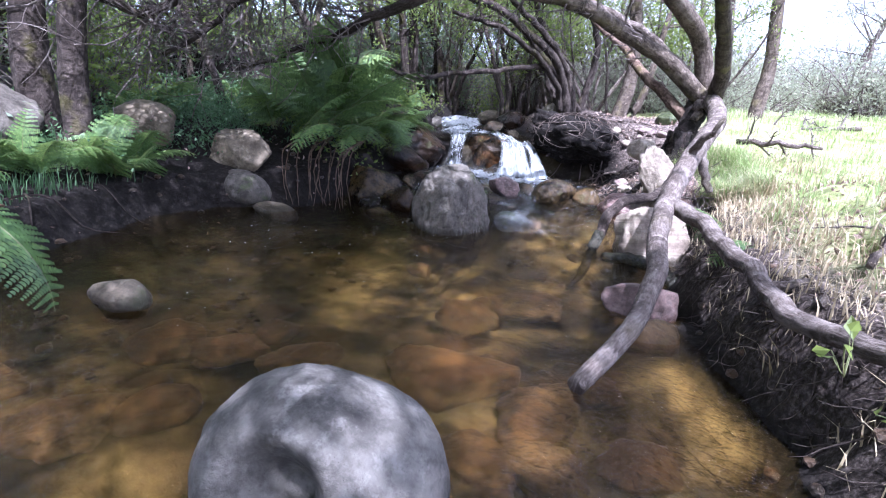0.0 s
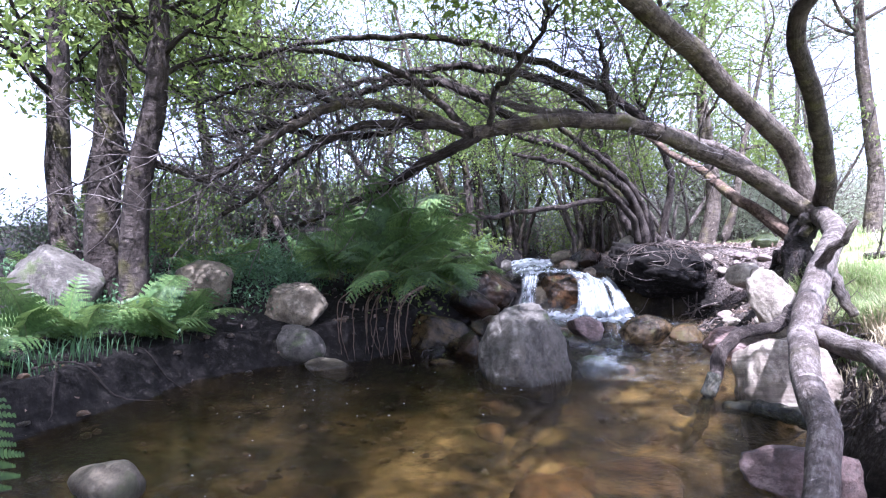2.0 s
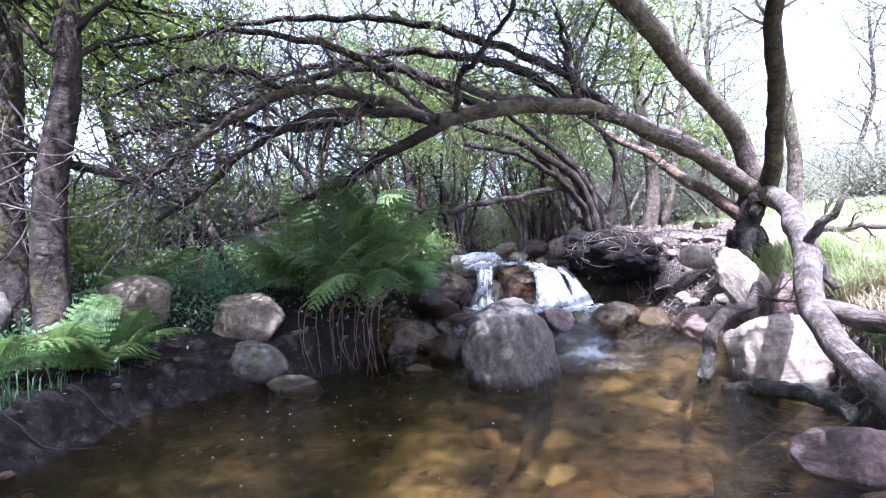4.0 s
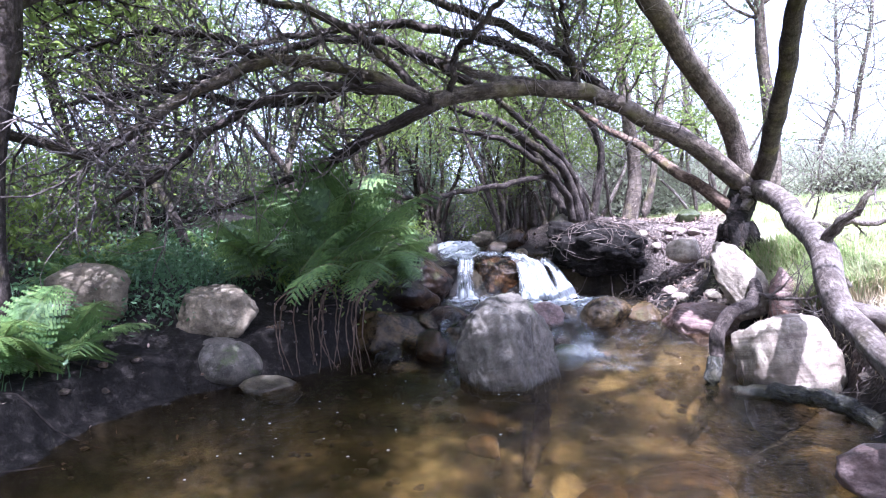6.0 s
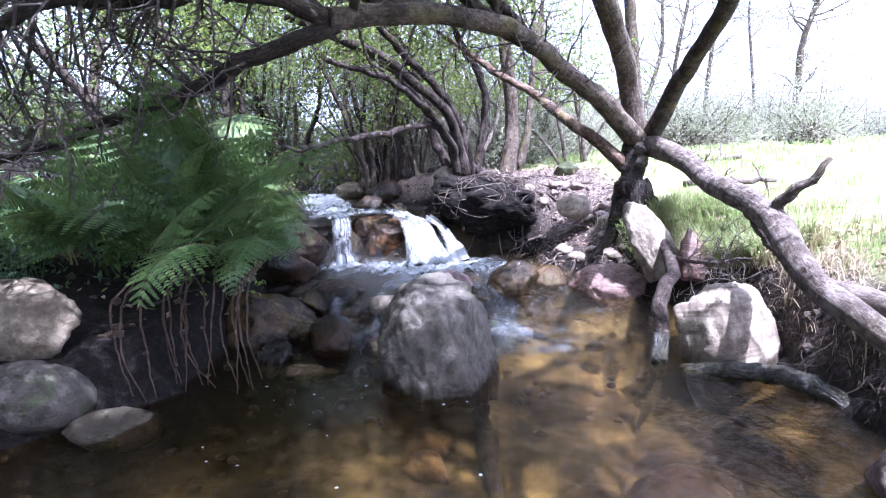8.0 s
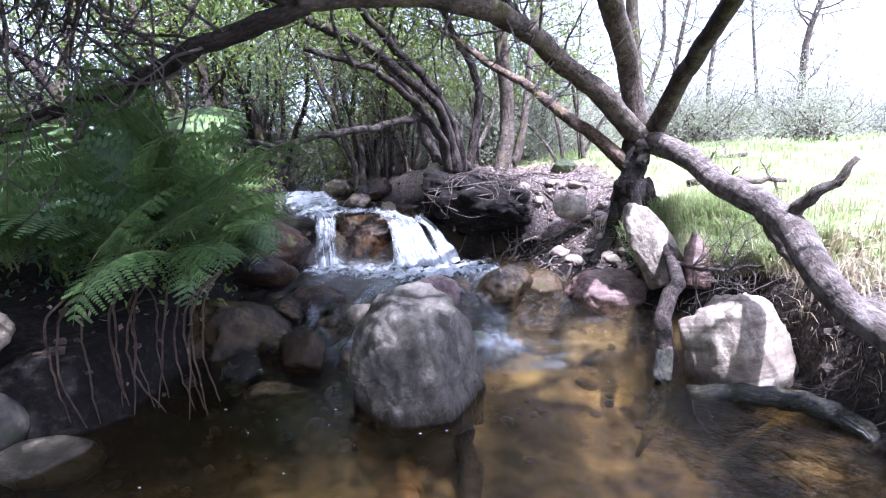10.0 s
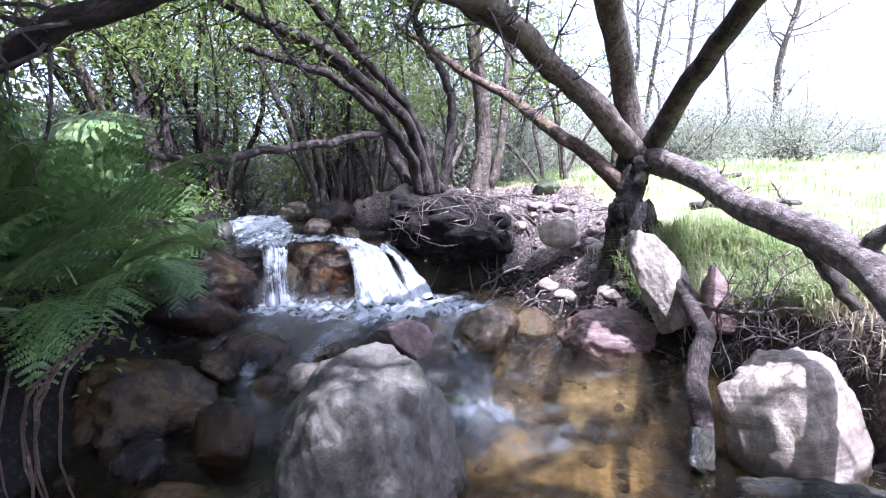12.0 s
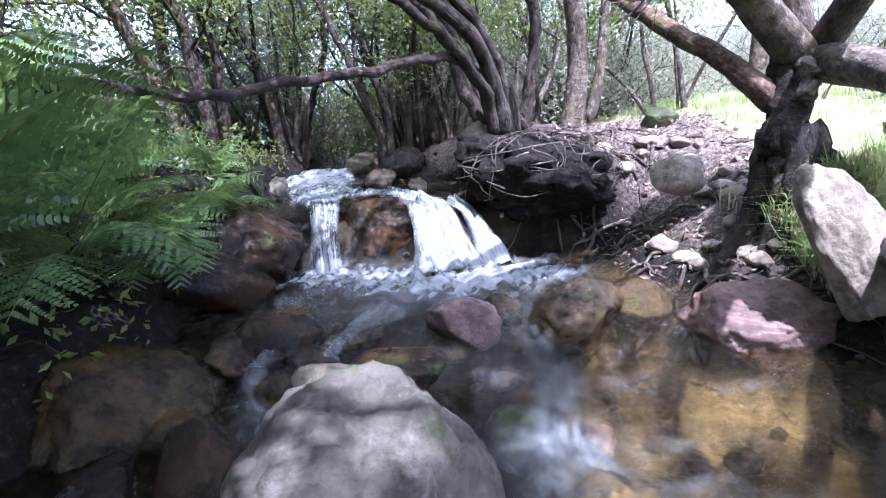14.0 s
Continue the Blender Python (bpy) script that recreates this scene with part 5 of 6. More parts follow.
tall_tree((1.62, 8.9, 1.0), (0.8, 0.6, 3.6), 0.055, BARK, 205, "slim forked stem behind the mound", LEAF, 0.45, 8, 1.0)
tall_tree((3.55, 9.0, 1.1), (0.0, 0.2, 5.0), 0.10, BARK, 206, "tall pale-barked tree on the grassy bank", LEAF_DULL, 0.6, 12, 1.2, 0.07, 16)
tall_tree((-2.3, 8.9, 0.95), (-0.3, 0.1, 4.0), 0.07, BARK_DARK, 207, "slim tree trunk behind the ferns", LEAF, 0.3, 16, 1.1, 0.08, 22)
rng = np.random.default_rng(210)
for i in range(38):      # the thicket behind the falls
    x = float(rng.uniform(-6.5, 2.6))
    y = float(rng.uniform(9.3, 14.5)) if x > -2.4 else float(rng.uniform(6.3, 13))
    if -1.6 < x < -0.6 and y < 11:
        x -= 1.4
    if x > 0.2 and i % 2:
        continue
    # right of x -0.3 stem and leaf are paled to imitate hazy glare
    tall_tree((x, y, at_ground(x, y)), (float(rng.normal(-0.4, 0.9)), float(rng.normal(0, 0.4)), float(rng.uniform(2.6, 4.8))), float(rng.uniform(0.025, 0.07)), BARK_DEAD_HAZED if x > -0.3 else BARK if i % 3 else BARK_DARK, 220 + i, "thicket tree with stem and leaf paled for haze" if x > -0.3 else "thin-stemmed tree of the thicket", LEAF_HAZED if x > -0.3 else LEAF if i % 3 else LEAF_DULL, 0.3, 18, 1.0, 0.08, 12 if x < -1.2 else 6, "thicket trees")


def leaning_tree(paths, radius, mat, seed, label):
    """Bare leaning stems from one foot, with a thin top."""
    rng = np.random.default_rng(seed)
    t = thing("tree", paths[0][0], label, "tree", "leaning trees behind the falls")
    tw, tips = Tubes(), []
    for k, pts in enumerate(paths):
        part("trunk", tube("trunk", pts, [radius, radius * 0.85, radius * 0.7, radius * 0.5], mat, 8, 0.08, 0.02, seed + k), t)
        sprout(tw, smooth_path(pts, 0.1), 0.010, rng, 9, 0.7, 2, 0.45, tips, 4, 0.35)
    part("branchwork", tw.mesh("branchwork", mat), t, kind="stuff")
    part("crown", leaf_cloud("crown", [q for q in tips if q[2] > 2.6], 5, 0.16, 0.075, LEAF, seed), t, kind="stuff")
    return t


leaning_tree([[(-0.56, 9.3, 0.85), (-0.60, 9.3, 1.3), (-0.76, 9.3, 1.79), (-0.99, 9.3, 2.43), (-1.26, 9.3, 3.18), (-1.5, 9.2, 4.0)], [(-0.5, 9.3, 0.85), (-0.46, 9.3, 1.26), (-0.57, 9.3, 1.86), (-0.76, 9.3, 2.58), (-0.86, 9.3, 3.06), (-0.95, 9.3, 3.8)]], 0.05, BARK_DARK, 760, "pair of dark leaning stems on the upper bank")
leaning_tree([[(-0.25, 9.3, 0.9), (-0.26, 9.3, 1.3), (-0.15, 9.3, 1.93), (-0.19, 9.3, 2.51), (-0.29, 9.3, 3.07), (-0.4, 9.3, 3.9)]], 0.042, BARK_DARK, 763, "slim crooked dark stem on the upper bank")
leaning_tree([[(-2.3, 9.3, 0.8), (-2.32, 9.3, 1.6), (-2.33, 9.3, 2.43), (-2.5, 9.3, 3.15), (-2.7, 9.3, 4.0)]], 0.06, BARK_DARK, 766, "dark upright stem beyond the ferns")
leaning_tree([[(0.25, 9.6, 1.0), (0.1, 9.6, 1.6), (-0.2, 9.5, 2.2), (-0.7, 9.4, 2.9), (-1.3, 9.3, 3.6)], [(0.3, 9.6, 1.0), (0.42, 9.6, 1.7), (0.38, 9.6, 2.4), (0.2, 9.6, 3.3)]], 0.045, BARK, 770, "forked grey stem behind the root mound")
leaning_tree([[(-1.75, 10.4, 0.9), (-1.6, 10.3, 1.6), (-1.3, 10.2, 2.3), (-1.2, 10.1, 3.2)], [(-1.8, 10.4, 0.9), (-2.0, 10.4, 1.7), (-2.35, 10.4, 2.5), (-2.8, 10.4, 3.2)]], 0.05, BARK_DARK, 775, "forked dark stem by the upper stream")
for i in range(9):      # tall trees beyond the meadow, haze put into their pale colours
    x, y = float(rng.uniform(3.0, 13)), float(rng.uniform(11.5, 18))
    tall_tree((x, y, at_ground(x, y)), (float(rng.normal(0, 0.6)), float(rng.normal(0, 0.4)), float(rng.uniform(4.5, 7.5))), float(rng.uniform(0.05, 0.1)), BARK_DEAD_HAZED, 560 + i, "tree beyond the meadow, paled for haze", LEAF_HAZED, 0.25, 18, 1.6, 0.09, 9, "meadow trees")
for i in range(24):      # tall trees added for shade: beyond the shaded bank, and unseen behind the camera
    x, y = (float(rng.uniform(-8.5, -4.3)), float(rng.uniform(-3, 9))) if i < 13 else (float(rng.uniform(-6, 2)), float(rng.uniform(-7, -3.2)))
    tall_tree((x, y, at_ground(x, y)), (float(rng.normal(0.5, 0.7)), float(rng.normal(0, 0.5)), float(rng.uniform(4.5, 6.5))), float(rng.uniform(0.07, 0.14)), BARK_DARK, 500 + i, "tall dark tree added to block sun and sky", LEAF, 0.35, 20, 1.8, 0.13, 22, "shade trees")


def stem_clump(place, stems, height, seed):
    """A shrub of several bare leaning stems with twigs and a thin top."""
    rng = np.random.default_rng(seed)
    c = thing("shrub", place, "many-stemmed bare shrub of the thicket", "shrub", "thicket shrubs")
    tw, tips = Tubes(), []
    for k in range(stems):
        w = wander(np.array(place) + np.r_[rng.normal(0, 0.12, 2), -0.08], (rng.normal(-0.15, 0.35), rng.normal(0, 0.3), 1.0), height * rng.uniform(0.6, 1.1), rng, 8, 0.22)
        r = rng.uniform(0.014, 0.04)
        # stems from x 0.7 on take the pale bark, as haze in colour
        part("stem", Tubes().add(smooth_path(w, 0.12), [r, r * 0.8, r * 0.4], 6, 0.12, seed + k).mesh("stem", (BARK_DARK if k % 3 else BARK) if place[0] < 0.7 else BARK_DEAD_HAZED), c)
        sprout(tw, smooth_path(w, 0.12), 0.006, rng, 9, 0.55, 2, 0.45, tips, 3, 0.25)
    part("twig_tangle", tw.mesh("twig_tangle", TWIG), c, kind="stuff")
    part("foliage", leaf_cloud("foliage", [q for q in tips if q[2] > place[2] + 0.9], 5, 0.12, 0.065, LEAF if seed % 2 else LEAF_DULL, seed), c, kind="stuff")
    return c


for i in range(17):
    x, y = float(rng.uniform(-2.6, 2.9)), float(rng.uniform(8.7, 11.2))
    if -1.75 < x < -0.5:
        x = x + 1.5
    if x > 0.6 and i % 2:
        continue
    stem_clump((x, y, at_ground(x, y)), 5, float(rng.uniform(2.2, 3.6)), 801 + i)


def bush(place, size, mat, seed, label, count=26, each=26, leaf=0.06, twig=TWIG, group="bushes", squash=0.75):
    """A shrub: stems from one foot, twigs and clumps of leaves."""
    rng = np.random.default_rng(seed)
    b = thing("bush", place, label, "bush", group)
    tw, tips = Tubes(), []
    for _ in range(count):
        w = wander(np.array(place) + np.r_[rng.normal(0, size * 0.15, 2), -0.05], (rng.normal(0, 0.7), rng.normal(0, 0.7), 1.0), size * rng.uniform(0.6, 1.15), rng, 6, 0.3)
        tw.add(w, [0.012 * size, 0.004], 4, 0)
        tips.append(w[-1]), tips.append(w[4])
        sprout(tw, w, 0.005 * size, rng, 3, size * 0.4, 1, 0.4, tips, 3)
    part("stem_tuft", tw.mesh("stem_tuft", twig), b, kind="stuff")
    part("foliage", leaf_cloud("foliage", tips, each, size * 0.10, leaf, mat, seed, flat=squash), b, kind="stuff")
    return b


kinds = [bush((0, 0, 0), 1.0, LEAF, 301, "bright green leafy bush", 18, 16), bush((0, 0, 0), 1.0, LEAF_DULL, 302, "pale grey-green twiggy bush", 24, 9), bush((0, 0, 0), 1.0, LEAF_DULL, 303, "dry twiggy bush with few leaves", 30, 3), bush((0, 0, 0), 1.0, LEAF_HAZED, 304, "scrub bush with haze put into its pale leaf", 26, 22, 0.045), bush((0, 0, 0), 1.0, LEAF_HAZED, 306, "bleached twiggy bush with leaves paled for haze", 30, 8, 0.045)]
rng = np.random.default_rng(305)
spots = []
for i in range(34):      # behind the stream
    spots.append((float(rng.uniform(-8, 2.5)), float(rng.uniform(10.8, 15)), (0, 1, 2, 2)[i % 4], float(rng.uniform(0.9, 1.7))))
for i in range(16):      # bleached scrub behind the mound, leaves paled for the haze
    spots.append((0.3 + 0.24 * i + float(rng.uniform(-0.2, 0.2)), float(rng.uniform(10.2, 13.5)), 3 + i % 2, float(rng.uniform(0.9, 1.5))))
for i in range(34):      # scrub beyond the grass, haze put into its leaf colour
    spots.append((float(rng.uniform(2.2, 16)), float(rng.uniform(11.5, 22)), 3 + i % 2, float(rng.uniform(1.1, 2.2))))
for i in range(22):      # left, under the trees
    spots.append((float(rng.uniform(-9, -4.6)), float(rng.uniform(1.0, 9)), i % 3, float(rng.uniform(0.8, 1.6))))
for i in range(9):      # behind the camera and beside it
    spots.append((float(rng.uniform(-8, 8)), float(rng.uniform(-9, -4)), i % 3, float(rng.uniform(1.2, 2.2))))
for x, y, k, s in spots:
    copy_thing(kinds[k], pose(x, y, at_ground(x, y), 0, 0, float(rng.uniform(0, 360))) @ Matrix.Scale(s, 4))
for i, b in enumerate(kinds):
    b.matrix_basis = pose(-6.0 - i, 10.5 + i, at_ground(-6.0 - i, 10.5 + i)) @ Matrix.Scale(1.4, 4)


# ---- ferns ----
def frond_mesh(name, length, seed, droop=0.8, pairs=14, width=0.30):
    """A twice-cut frond: a bent midrib with paired leaflets, each of many small lobes."""
    rng = np.random.default_rng(seed)
    s = np.linspace(0, 1, 22)
    ang = 0.9 - droop * 1.9 * s**1.3
    step = length / 21
    px = np.r_[0, np.cumsum(np.cos(ang[:-1]) * step)]
    pz = np.r_[0, np.cumsum(np.sin(ang[:-1]) * step)]
    spine = np.stack([px, 0.04 * np.sin(3 * s + seed) * length, pz], 1)
    t = Tubes().add(spine, [0.006, 0.002], 4, 0)
    v, f = [np.vstack(t.v)], list(t.f)
    rib = len(f)
    n = t.n
    lobes, verts = 10, []
    for k in range(pairs):
        q = 0.16 + 0.84 * k / pairs
        i = min(int(q * 21), 20)
        base = spine[i] + (spine[i + 1] - spine[i]) * (q * 21 - i)
        along = (spine[i + 1] - spine[i]) / step
        normal = np.cross(along, (0, 1, 0))
        normal *= np.sign(normal[2]) if abs(normal[2]) > 0.1 else 1
        le = width * length * (math.sin(math.pi * min(1, (0.12 + 0.88 * q) ** 0.8)) ** 0.7 + 0.08) * rng.uniform(0.88, 1.1)
        for sgn in (-1, 1):
            out = np.array([0, sgn, 0]) * 0.92 + along * 0.42 - np.array([0, 0, 0.25 + rng.uniform(-0.1, 0.15)])
            out /= np.linalg.norm(out)
            fwd = along - out * along.dot(out)
            fwd /= np.linalg.norm(fwd)
            for j in range(lobes):
                g = (j + 0.4) / lobes
                c = base + out * le * g - normal * 0.10 * le * g * g
                ll = le * 0.17 * (1 - 0.72 * g) + 0.003
                w = le / lobes * 0.46
                for s2 in (-1, 1):
                    tip = c + fwd * s2 * ll + out * ll * 0.45 + normal * rng.uniform(-0.1, 0.1) * ll
                    verts += [c - out * w, c - out * w * 0.55 + fwd * s2 * ll * 0.62, tip, c + out * w]
    verts = np.array(verts)
    m = len(verts) // 4
    f += (np.arange(m)[:, None] * 4 + np.arange(4)[None, :] + n).tolist()
    v.append(verts)
    slots = [1] * rib + [0] * m
    return mesh_of(name, np.vstack(v), f, [FERN, FERN_RIB], slots, smooth=False)


FRONDS = [frond_mesh("frond", 1.0, 401 + k, d, width=w) for k, (d, w) in enumerate(((0.35, 0.24), (0.6, 0.28), (0.85, 0.28), (1.1, 0.26)))]


def fern(place, fronds, size, seed, label, tilt=(-25, 35), heading=None, group="ferns"):
    """A rosette of arching fronds; size in metres."""
    rng = np.random.default_rng(seed)
    f = thing("fern", place, label, "fern", group)
    for k in range(fronds):
        a = 360 * k / fronds + rng.uniform(-18, 18) if heading is None else heading[0] + rng.uniform(-1, 1) * heading[1]
        s = size * rng.uniform(0.65, 1.1)
        m = pose(rng.normal(0, 0.05), rng.normal(0, 0.05), rng.uniform(-0.03, 0.06), 0, 0, a) @ pose(0, 0, 0, rng.uniform(-25, 25), rng.uniform(*tilt), 0) @ Matrix.Scale(s, 4)
        part("frond", FRONDS[int(rng.integers(4))], f, m=m)
    return f


fern((-1.80, 4.75, 0.78), 7, 1.2, 411, "large lush fern hanging over the bank", (-42, 18))
fern((-1.62, 4.85, 0.85), 5, 1.25, 409, "upright bright green fern", (-52, -28))
fern((-1.50, 4.55, 0.80), 4, 0.85, 412, "fern drooping towards the water", (5, 50), (-65, 60))
fern((-1.72, 4.25, 0.80), 3, 0.9, 408, "fern leaning out over the pool", (-38, 15), (10, 80))
fern((-1.72, 4.62, 0.85), 3, 1.2, 402, "tall upright bright fern on the bank", (-75, -45))
fern((-1.60, 5.35, 0.72), 8, 0.8, 403, "fern hanging over the wet boulder", (-25, 30), (-20, 80))
fern((-1.62, 6.0, 0.66), 8, 0.7, 404, "fern drooping over the run", (-20, 35), (-35, 75))
fern((-2.0, 6.5, 0.95), 8, 0.85, 406, "fern rising behind the run", (-55, 0))
fern((-2.2, 5.4, 0.9), 8, 0.95, 407, "tall fern of the shaded bank", (-60, -5))
fern((-1.62, 7.0, 0.75), 7, 0.6, 419, "fern over the dark boulder by the falls", (-20, 35), (-30, 100))
fern((-1.85, 5.6, 0.8), 8, 1.05, 413, "large fern above the wet boulder", (-40, 25))
fern((-1.7, 6.3, 0.75), 7, 0.8, 414, "fern drooping beside the falls", (-10, 35), (-30, 90))
fern((-2.45, 4.7, 0.75), 8, 1.0, 415, "dense fern on the shaded bank", (-40, 25))
fern((-2.4, 6.6, 0.85), 10, 1.0, 416, "fern in the shaded thicket", (-40, 20))
fern((-1.95, 7.7, 0.9), 12, 0.6, 417, "small fern at the upper stream", (-35, 30))
fern((-1.50, 0.72, 0.62), 2, 0.62, 418, "fern frond hanging beside the pool", (66, 80), (35, 12))
rng = np.random.default_rng(420)
for i in range(16):
    x, y = float(rng.uniform(-4.4, -2.75)), float(rng.uniform(1.2, 6.0))
    fern((x, y, at_ground(x, y)), 8, float(rng.uniform(0.4, 0.65)), 421 + i, "bracken fern on the shaded bank", (-40, 20), None, "bracken")
for i in range(6):
    x, y = float(rng.uniform(-3.3, -2.8)), float(rng.uniform(1.2, 3.3))
    fern((x, y, at_ground(x, y)), 6, float(rng.uniform(0.5, 0.75)), 430 + i, "arching bracken fern over the dark bank", (-48, 5), None, "bracken")
fern((2.15, 2.75, 0.4), 8, 0.38, 440, "small fern in the undercut bank", (0, 50), (200, 70))
fern((2.05, 3.2, 0.45), 8, 0.36, 441, "small fern under the fallen limb", (0, 50), (200, 70))

hanging = thing("hanging_roots", (-1.75, 4.2, 0.6), "dry brown roots hanging from the bank to the water", "roots")
rng = np.random.default_rng(445)
for k in range(16):
    x, y = -1.98 + 0.046 * k + rng.normal(0, 0.03), 4.12 + rng.uniform(-0.05, 0.25)
    pts = [(x + 0.1 * rng.normal(), y + 0.3, 0.72), (x, y + 0.04, 0.58), (x + 0.02 * rng.normal(), y - 0.02, 0.3), (x + 0.04 * rng.normal() + 0.05, y - 0.06, rng.uniform(-0.03, 0.1))]
    part("root", tube("root", pts, [0.005, 0.0065, 0.0055, 0.003], ROOT_TAN, 5, 0.04, 0.006, k), hanging)


bank_roots = Tubes()
for k in range(460):      # root ends and straw hanging from the cut bank
    y = rng.uniform(0.4, 4.6)
    x = float(np.interp(y, EDGE_Y, EDGE_R)) + rng.uniform(0.08, 0.42)
    z = at_ground(x, y) + 0.02
    w = wander((x, y, z), (-0.6, rng.normal(0, 0.8), -0.9), rng.uniform(0.08, 0.32), rng, 5, 0.6)
    for q in w:
        q[2] = max(q[2], at_ground(q[0], q[1]) + 0.006)
    bank_roots.add(smooth_path(w, 0.04), [rng.uniform(0.0015, 0.006), 0.001], 4, 0)
tagged(new("bank_roots", bank_roots.mesh("bank_roots", ROOT)), "dry root ends hanging from the cut bank", "roots", kind="stuff")


sticks = Tubes()
for k in range(60):      # dead sticks on the shaded bank
    x, y = rng.uniform(-4.2, -2.0), rng.uniform(0.8, 6.0)
    if ground_height(x, y)[1] > 0 or x > np.interp(y, EDGE_Y, EDGE_L) - 0.05:
        continue
    w = wander((x, y, 0), (rng.normal(0, 1), rng.normal(0, 1), 0), rng.uniform(0.2, 0.8), rng, 5, 0.4)
    lift = rng.uniform(0.01, 0.10)
    for q in w:
        q[2] = at_ground(q[0], q[1]) + lift
    sticks.add(smooth_path(w, 0.07), [rng.uniform(0.004, 0.012), 0.003], 4, 0)
tagged(new("dead_sticks", sticks.mesh("dead_sticks", BARK_DARK)), "dead sticks lying on the shaded bank", "sticks", kind="stuff")


# ---- grass, herbs, litter ----
def blades(name, spots, height, mat, seed, label, width=0.0045, lean=0.7):
    """Bent grass blades, one island each."""
    rng = np.random.default_rng(seed)
    b = np.asarray(spots, float)
    n = len(b)
    h = height * rng.uniform(0.5, 1.3, n)[:, None]
    a = rng.uniform(0, 6.283, n)
    d = np.stack([np.cos(a), np.sin(a), 0 * a], 1)
    s = np.stack([-np.sin(a), np.cos(a), 0 * a], 1) * width
    le = rng.uniform(0.1, 1.0, n)[:, None] * lean
    z = np.array([0, 0, 1.0])
    p1 = b + z * h * 0.5 + d * h * le * 0.25
    p2 = b + z * h * (0.95 - 0.35 * le) + d * h * le * 0.9
    v = np.stack([b - s, b + s, p1 + s * 0.8, p1 - s * 0.8, p2], 1).reshape(-1, 3)
    i = (np.arange(n) * 5)
    f = np.stack([i, i + 1, i + 2, i + 3], 1).tolist() + np.stack([i + 3, i + 2, i + 4], 1).tolist()
    return tagged(new(name, mesh_of(name, v, f, [mat], smooth=False)), label, "grass", kind="stuff")


def scatter(n, x0, x1, y0, y1, rng, keep):
    out = []
    for x, y in zip(rng.uniform(x0, x1, n), rng.uniform(y0, y1, n)):
        h, bed, turf, litter = ground_height(float(x), float(y))
        if keep(x, y, bed, turf, litter):
            out.append((x, y, h - 0.01))
    return out


rng = np.random.default_rng(450)
blades("grass", scatter(26000, 2.0, 6.5, 0.5, 11, rng, lambda x, y, b, t, l: t > rng.uniform(0.15, 0.8) and fbm(x * 1.6, y * 1.6, 4.0, 4) > -0.12 + rng.normal(0, 0.12)), 0.13, GRASS, 451, "bright sunlit grass on the open bank")
blades("grass", scatter(4200, 1.9, 3.4, 1.0, 6.6, rng, lambda x, y, b, t, l: b < 0.1 and fbm(x * 2, y * 2, 8.0, 3) > 0.0), 0.16, STRAW, 452, "dry straw-coloured grass at the edge of the bank", lean=1.1)
blades("grass", scatter(8000, 1.95, 2.7, 4.5, 6.1, rng, lambda x, y, b, t, l: x > np.interp(y, EDGE_Y, EDGE_R) + 0.26), 0.30, GRASS, 453, "long grass tuft hanging below the tree", lean=1.3)
blades("grass", scatter(5000, -4.5, -2.75, 1.0, 6.5, rng, lambda x, y, b, t, l: b < 0.02 and fbm(x * 1.5, y * 1.5, 6.0, 3) > 0.1), 0.2, LEAF_HERB, 454, "dark grass on the shaded bank", lean=1.0)
blades("grass", scatter(1500, 1.85, 2.6, 0.5, 4.6, rng, lambda x, y, b, t, l: b < 0.02 and l > 0.3), 0.12, STRAW, 456, "dry grass hanging on the cut bank", 0.0025, 1.7)
blades("grass", scatter(3000, 2.0, 2.7, 4.4, 6.1, rng, lambda x, y, b, t, l: x > np.interp(y, EDGE_Y, EDGE_R) + 0.24), 0.26, STRAW, 457, "dry blades in the tuft below the tree", 0.004, 1.4)
blades("grass", scatter(9000, 6, 20, 2, 22, rng, lambda x, y, b, t, l: fbm(x * 0.5, y * 0.5, 4.0, 3) > -0.1), 0.16, GRASS, 455, "sunlit grass of the far meadow", 0.02)


def herb_patch(name, n, x0, x1, y0, y1, size, mat, seed, label, spread=0.12):
    rng = np.random.default_rng(seed)
    pts = [(x, y, at_ground(float(x), float(y)) + rng.uniform(0.03, 0.22)) for x, y in zip(rng.uniform(x0, x1, n), rng.uniform(y0, y1, n))]
    return tagged(new(name, leaf_cloud(name, pts, 16, spread, size, mat, seed, 0.45)), label, "herbs", kind="stuff")


herb_patch("herbs", 260, -5.0, -2.95, 2.6, 7.5, 0.055, LEAF_HERB, 460, "low dark green herbs on the shaded bank")
herb_patch("herbs", 150, -2.5, -1.65, 5.0, 9.0, 0.06, LEAF, 463, "leafy green herbs along the shaded bank", 0.16)
herb_patch("herbs", 200, -3.9, -2.75, 3.7, 5.6, 0.05, LEAF_HERB, 464, "dense low herbs above the dark bank", 0.15)
herb_patch("herbs", 130, -3.2, -2.1, 4.9, 8.5, 0.06, LEAF_HERB, 461, "dark green herbs behind the ferns")
herb_patch("herbs", 60, -3.4, -2.2, 5.2, 8.0, 0.07, LEAF, 462, "bright green shoots behind the ferns", 0.25)


def fallen_leaves(name, spots, size, mat, seed, label):
    rng = np.random.default_rng(seed)
    me = leaf_cloud(name, [(x, y, z + 0.015) for x, y, z in spots], 1, 0.012, size, mat, seed, 0.5, 0.3)
    return tagged(new(name, me), label, "leaves", kind="stuff")


fallen_leaves("leaf_litter", scatter(2800, 0.9, 2.7, 5.4, 9.5, rng, lambda x, y, b, t, l: b < 0.05 and t < 0.7), 0.05, LEAF_DRY, 470, "dry pale fallen leaves on the bank")
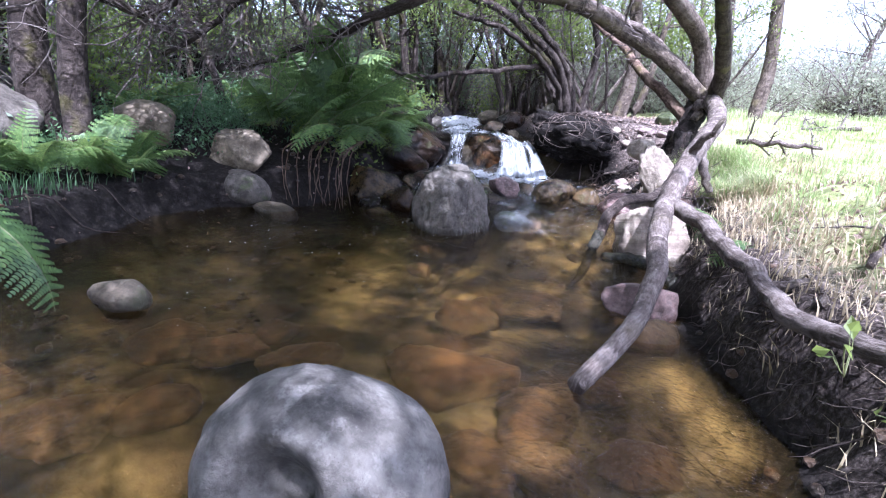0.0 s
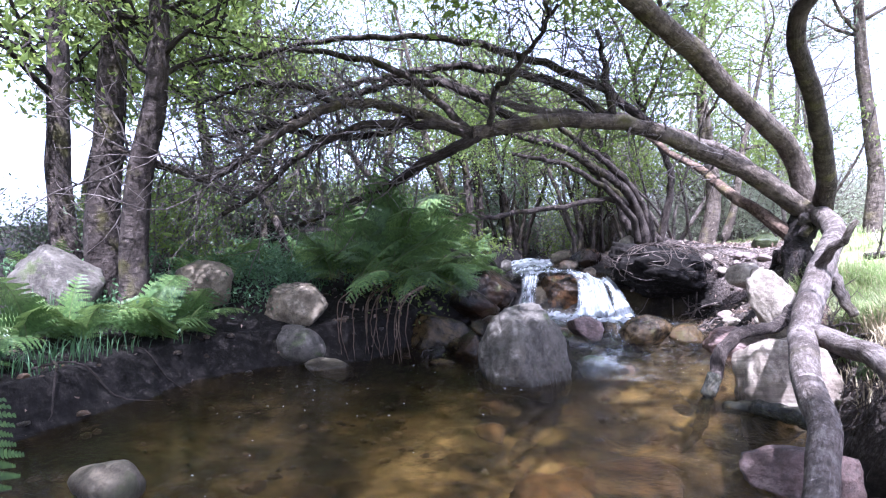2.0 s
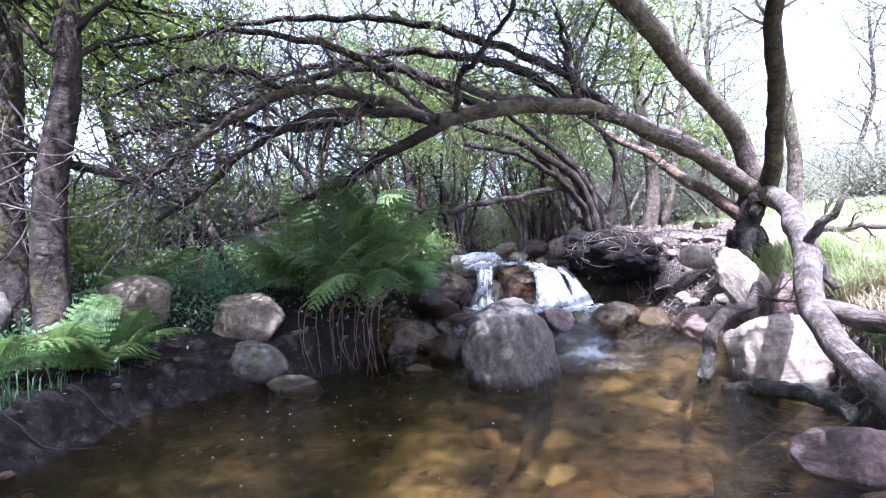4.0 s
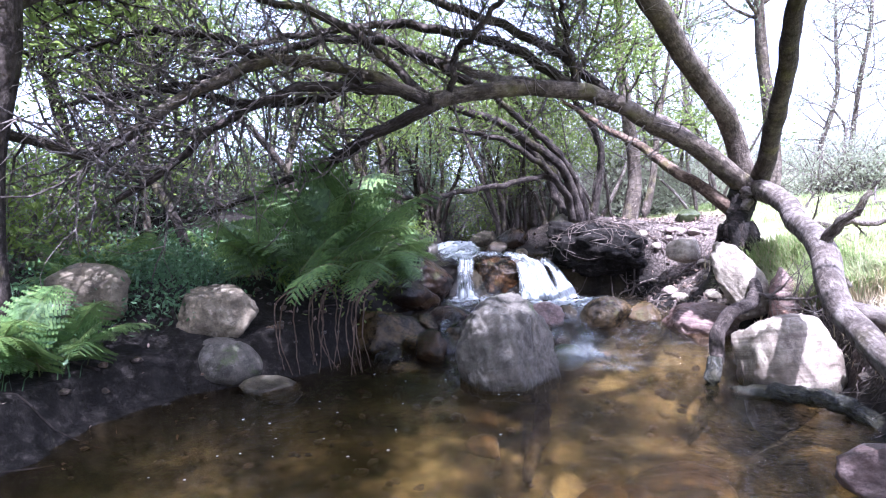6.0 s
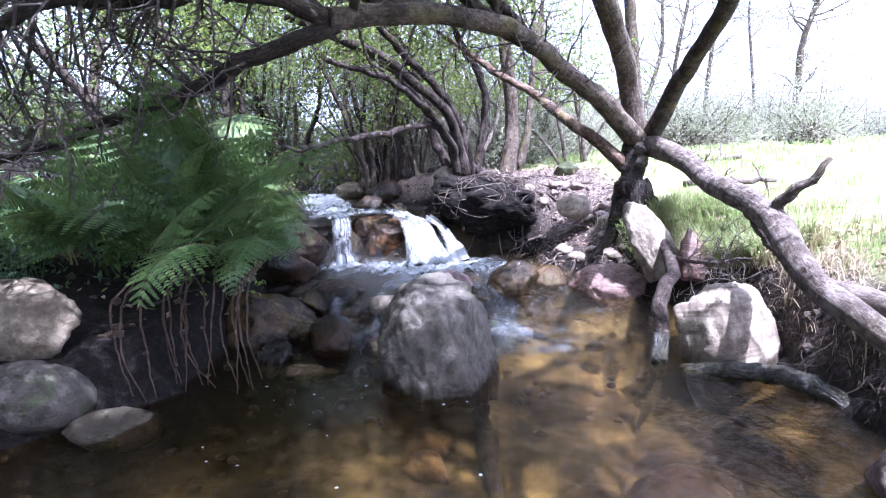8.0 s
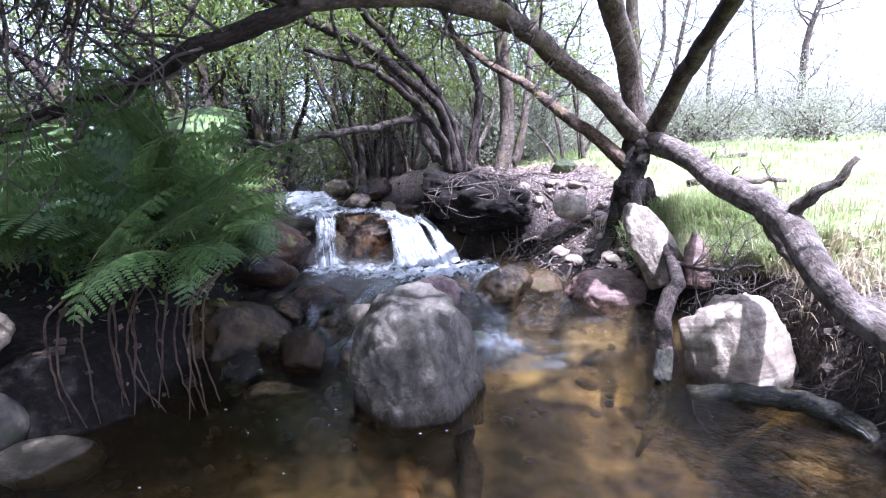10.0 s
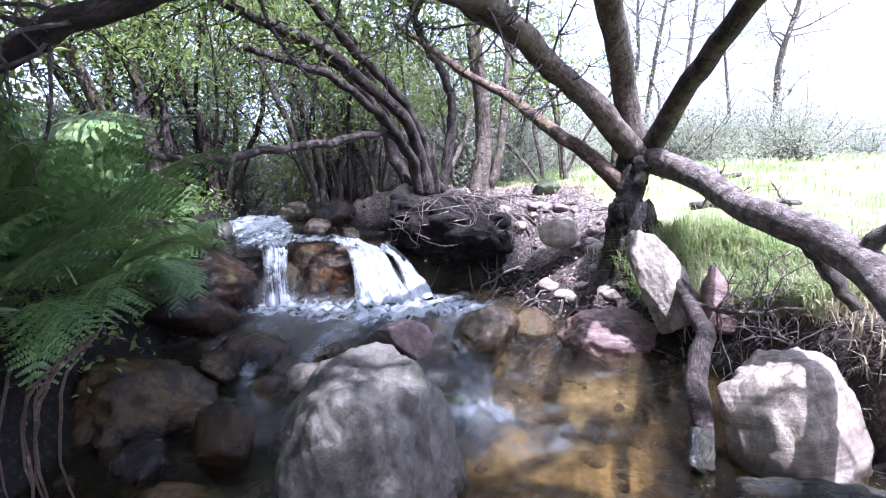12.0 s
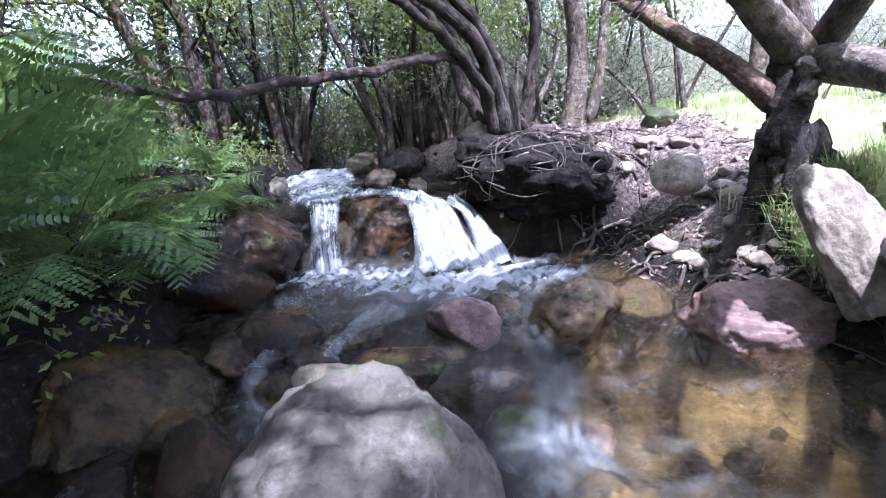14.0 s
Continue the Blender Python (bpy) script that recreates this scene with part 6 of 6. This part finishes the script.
fallen_leaves("leaf_litter", scatter(1800, 1.9, 3.0, 0.8, 5.4, rng, lambda x, y, b, t, l: b < 0.02 and t > 0.15), 0.045, LEAF_DRY, 471, "dry leaves and straw on the steep bank")
fallen_leaves("leaf_litter", scatter(380, -4.5, -1.6, 0.8, 10.5, rng, lambda x, y, b, t, l: b < 0.05), 0.05, LEAF_DRY, 472, "dry leaves on the shaded bank")


# ---- dead wood on the grass ----
def dead_wood(pts, radii, seed, label, twiggy=6):
    d = thing("fallen_branch", pts[0], label, "branch", "dead wood on the grass")
    part("stem", tube("stem", pts, radii, BARK_DEAD_HAZED, 8, 0.08, 0.02, seed), d)
    tw = Tubes()
    sprout(tw, smooth_path(pts, 0.1), radii[-1] * 0.7, np.random.default_rng(seed), twiggy, 0.4, 2, 0.4, None, 4, 0.2)
    part("twig_tangle", tw.mesh("twig_tangle", TWIG), d, kind="stuff")
    return d


dead_wood([(3.2, 8.1, 1.12), (3.7, 8.0, 1.17), (4.3, 8.1, 1.2), (4.7, 8.0, 1.28)], [0.05, 0.045, 0.03], 601, "dead grey branch lying on the grass")
dead_wood([(2.75, 6.3, 1.0), (3.1, 6.0, 1.03), (3.5, 5.9, 1.02)], [0.04, 0.03, 0.02], 602, "dry broken branch on the grass")
dead_wood([(6.6, 12.0, 1.2), (6.5, 12.0, 1.8), (6.15, 12.0, 2.3), (6.2, 12.1, 2.9), (5.9, 12.0, 3.3)], [0.06, 0.045, 0.03, 0.015], 603, "slender dead sapling standing in the meadow", 8)
dead_wood([(1.78, 4.95, 0.50), (2.0, 4.75, 0.47), (2.22, 4.55, 0.52)], [0.018, 0.014, 0.008], 605, "bleached broken twigs over the undercut bank", 14)
dead_wood([(1.95, 4.35, 0.40), (2.06, 4.5, 0.36), (2.15, 4.75, 0.42)], [0.012, 0.010, 0.006], 606, "thin dry twigs caught under the fallen limb", 12)
dead_wood([(2.35, 2.0, 0.62), (2.5, 2.25, 0.7), (2.62, 2.6, 0.74)], [0.02, 0.015, 0.01], 604, "thin dead stick on the bank", 3)


def seedling(place, leaves, size, seed, label):
    """A young shoot with a few broad leaves."""
    rng = np.random.default_rng(seed)
    s = thing("seedling", place, label, "plant", "seedlings on the bank")
    for k in range(leaves):
        w = wander(place, (rng.normal(0, 0.6), rng.normal(0, 0.6), 1), size * rng.uniform(0.5, 1.2), rng, 4, 0.2)
        part("stalk", Tubes().add(w, [0.0025, 0.0015], 4, 0).mesh("stalk", FERN_RIB), s)
        part("leaf", leaf_cloud("leaf", [w[-1]], 1, 0.001, 0.07, LEAF, seed + k, 0.6), s)
    return s


seedling((1.93, 1.1, 0.42), 6, 0.14, 650, "seedling with bright green leaves on the cut bank")
seedling((1.97, 0.85, 0.4), 4, 0.10, 660, "small green shoot on the cut bank")
seedling((2.25, 1.2, 0.55), 7, 0.14, 670, "leafy green shoot beside the fallen limb")
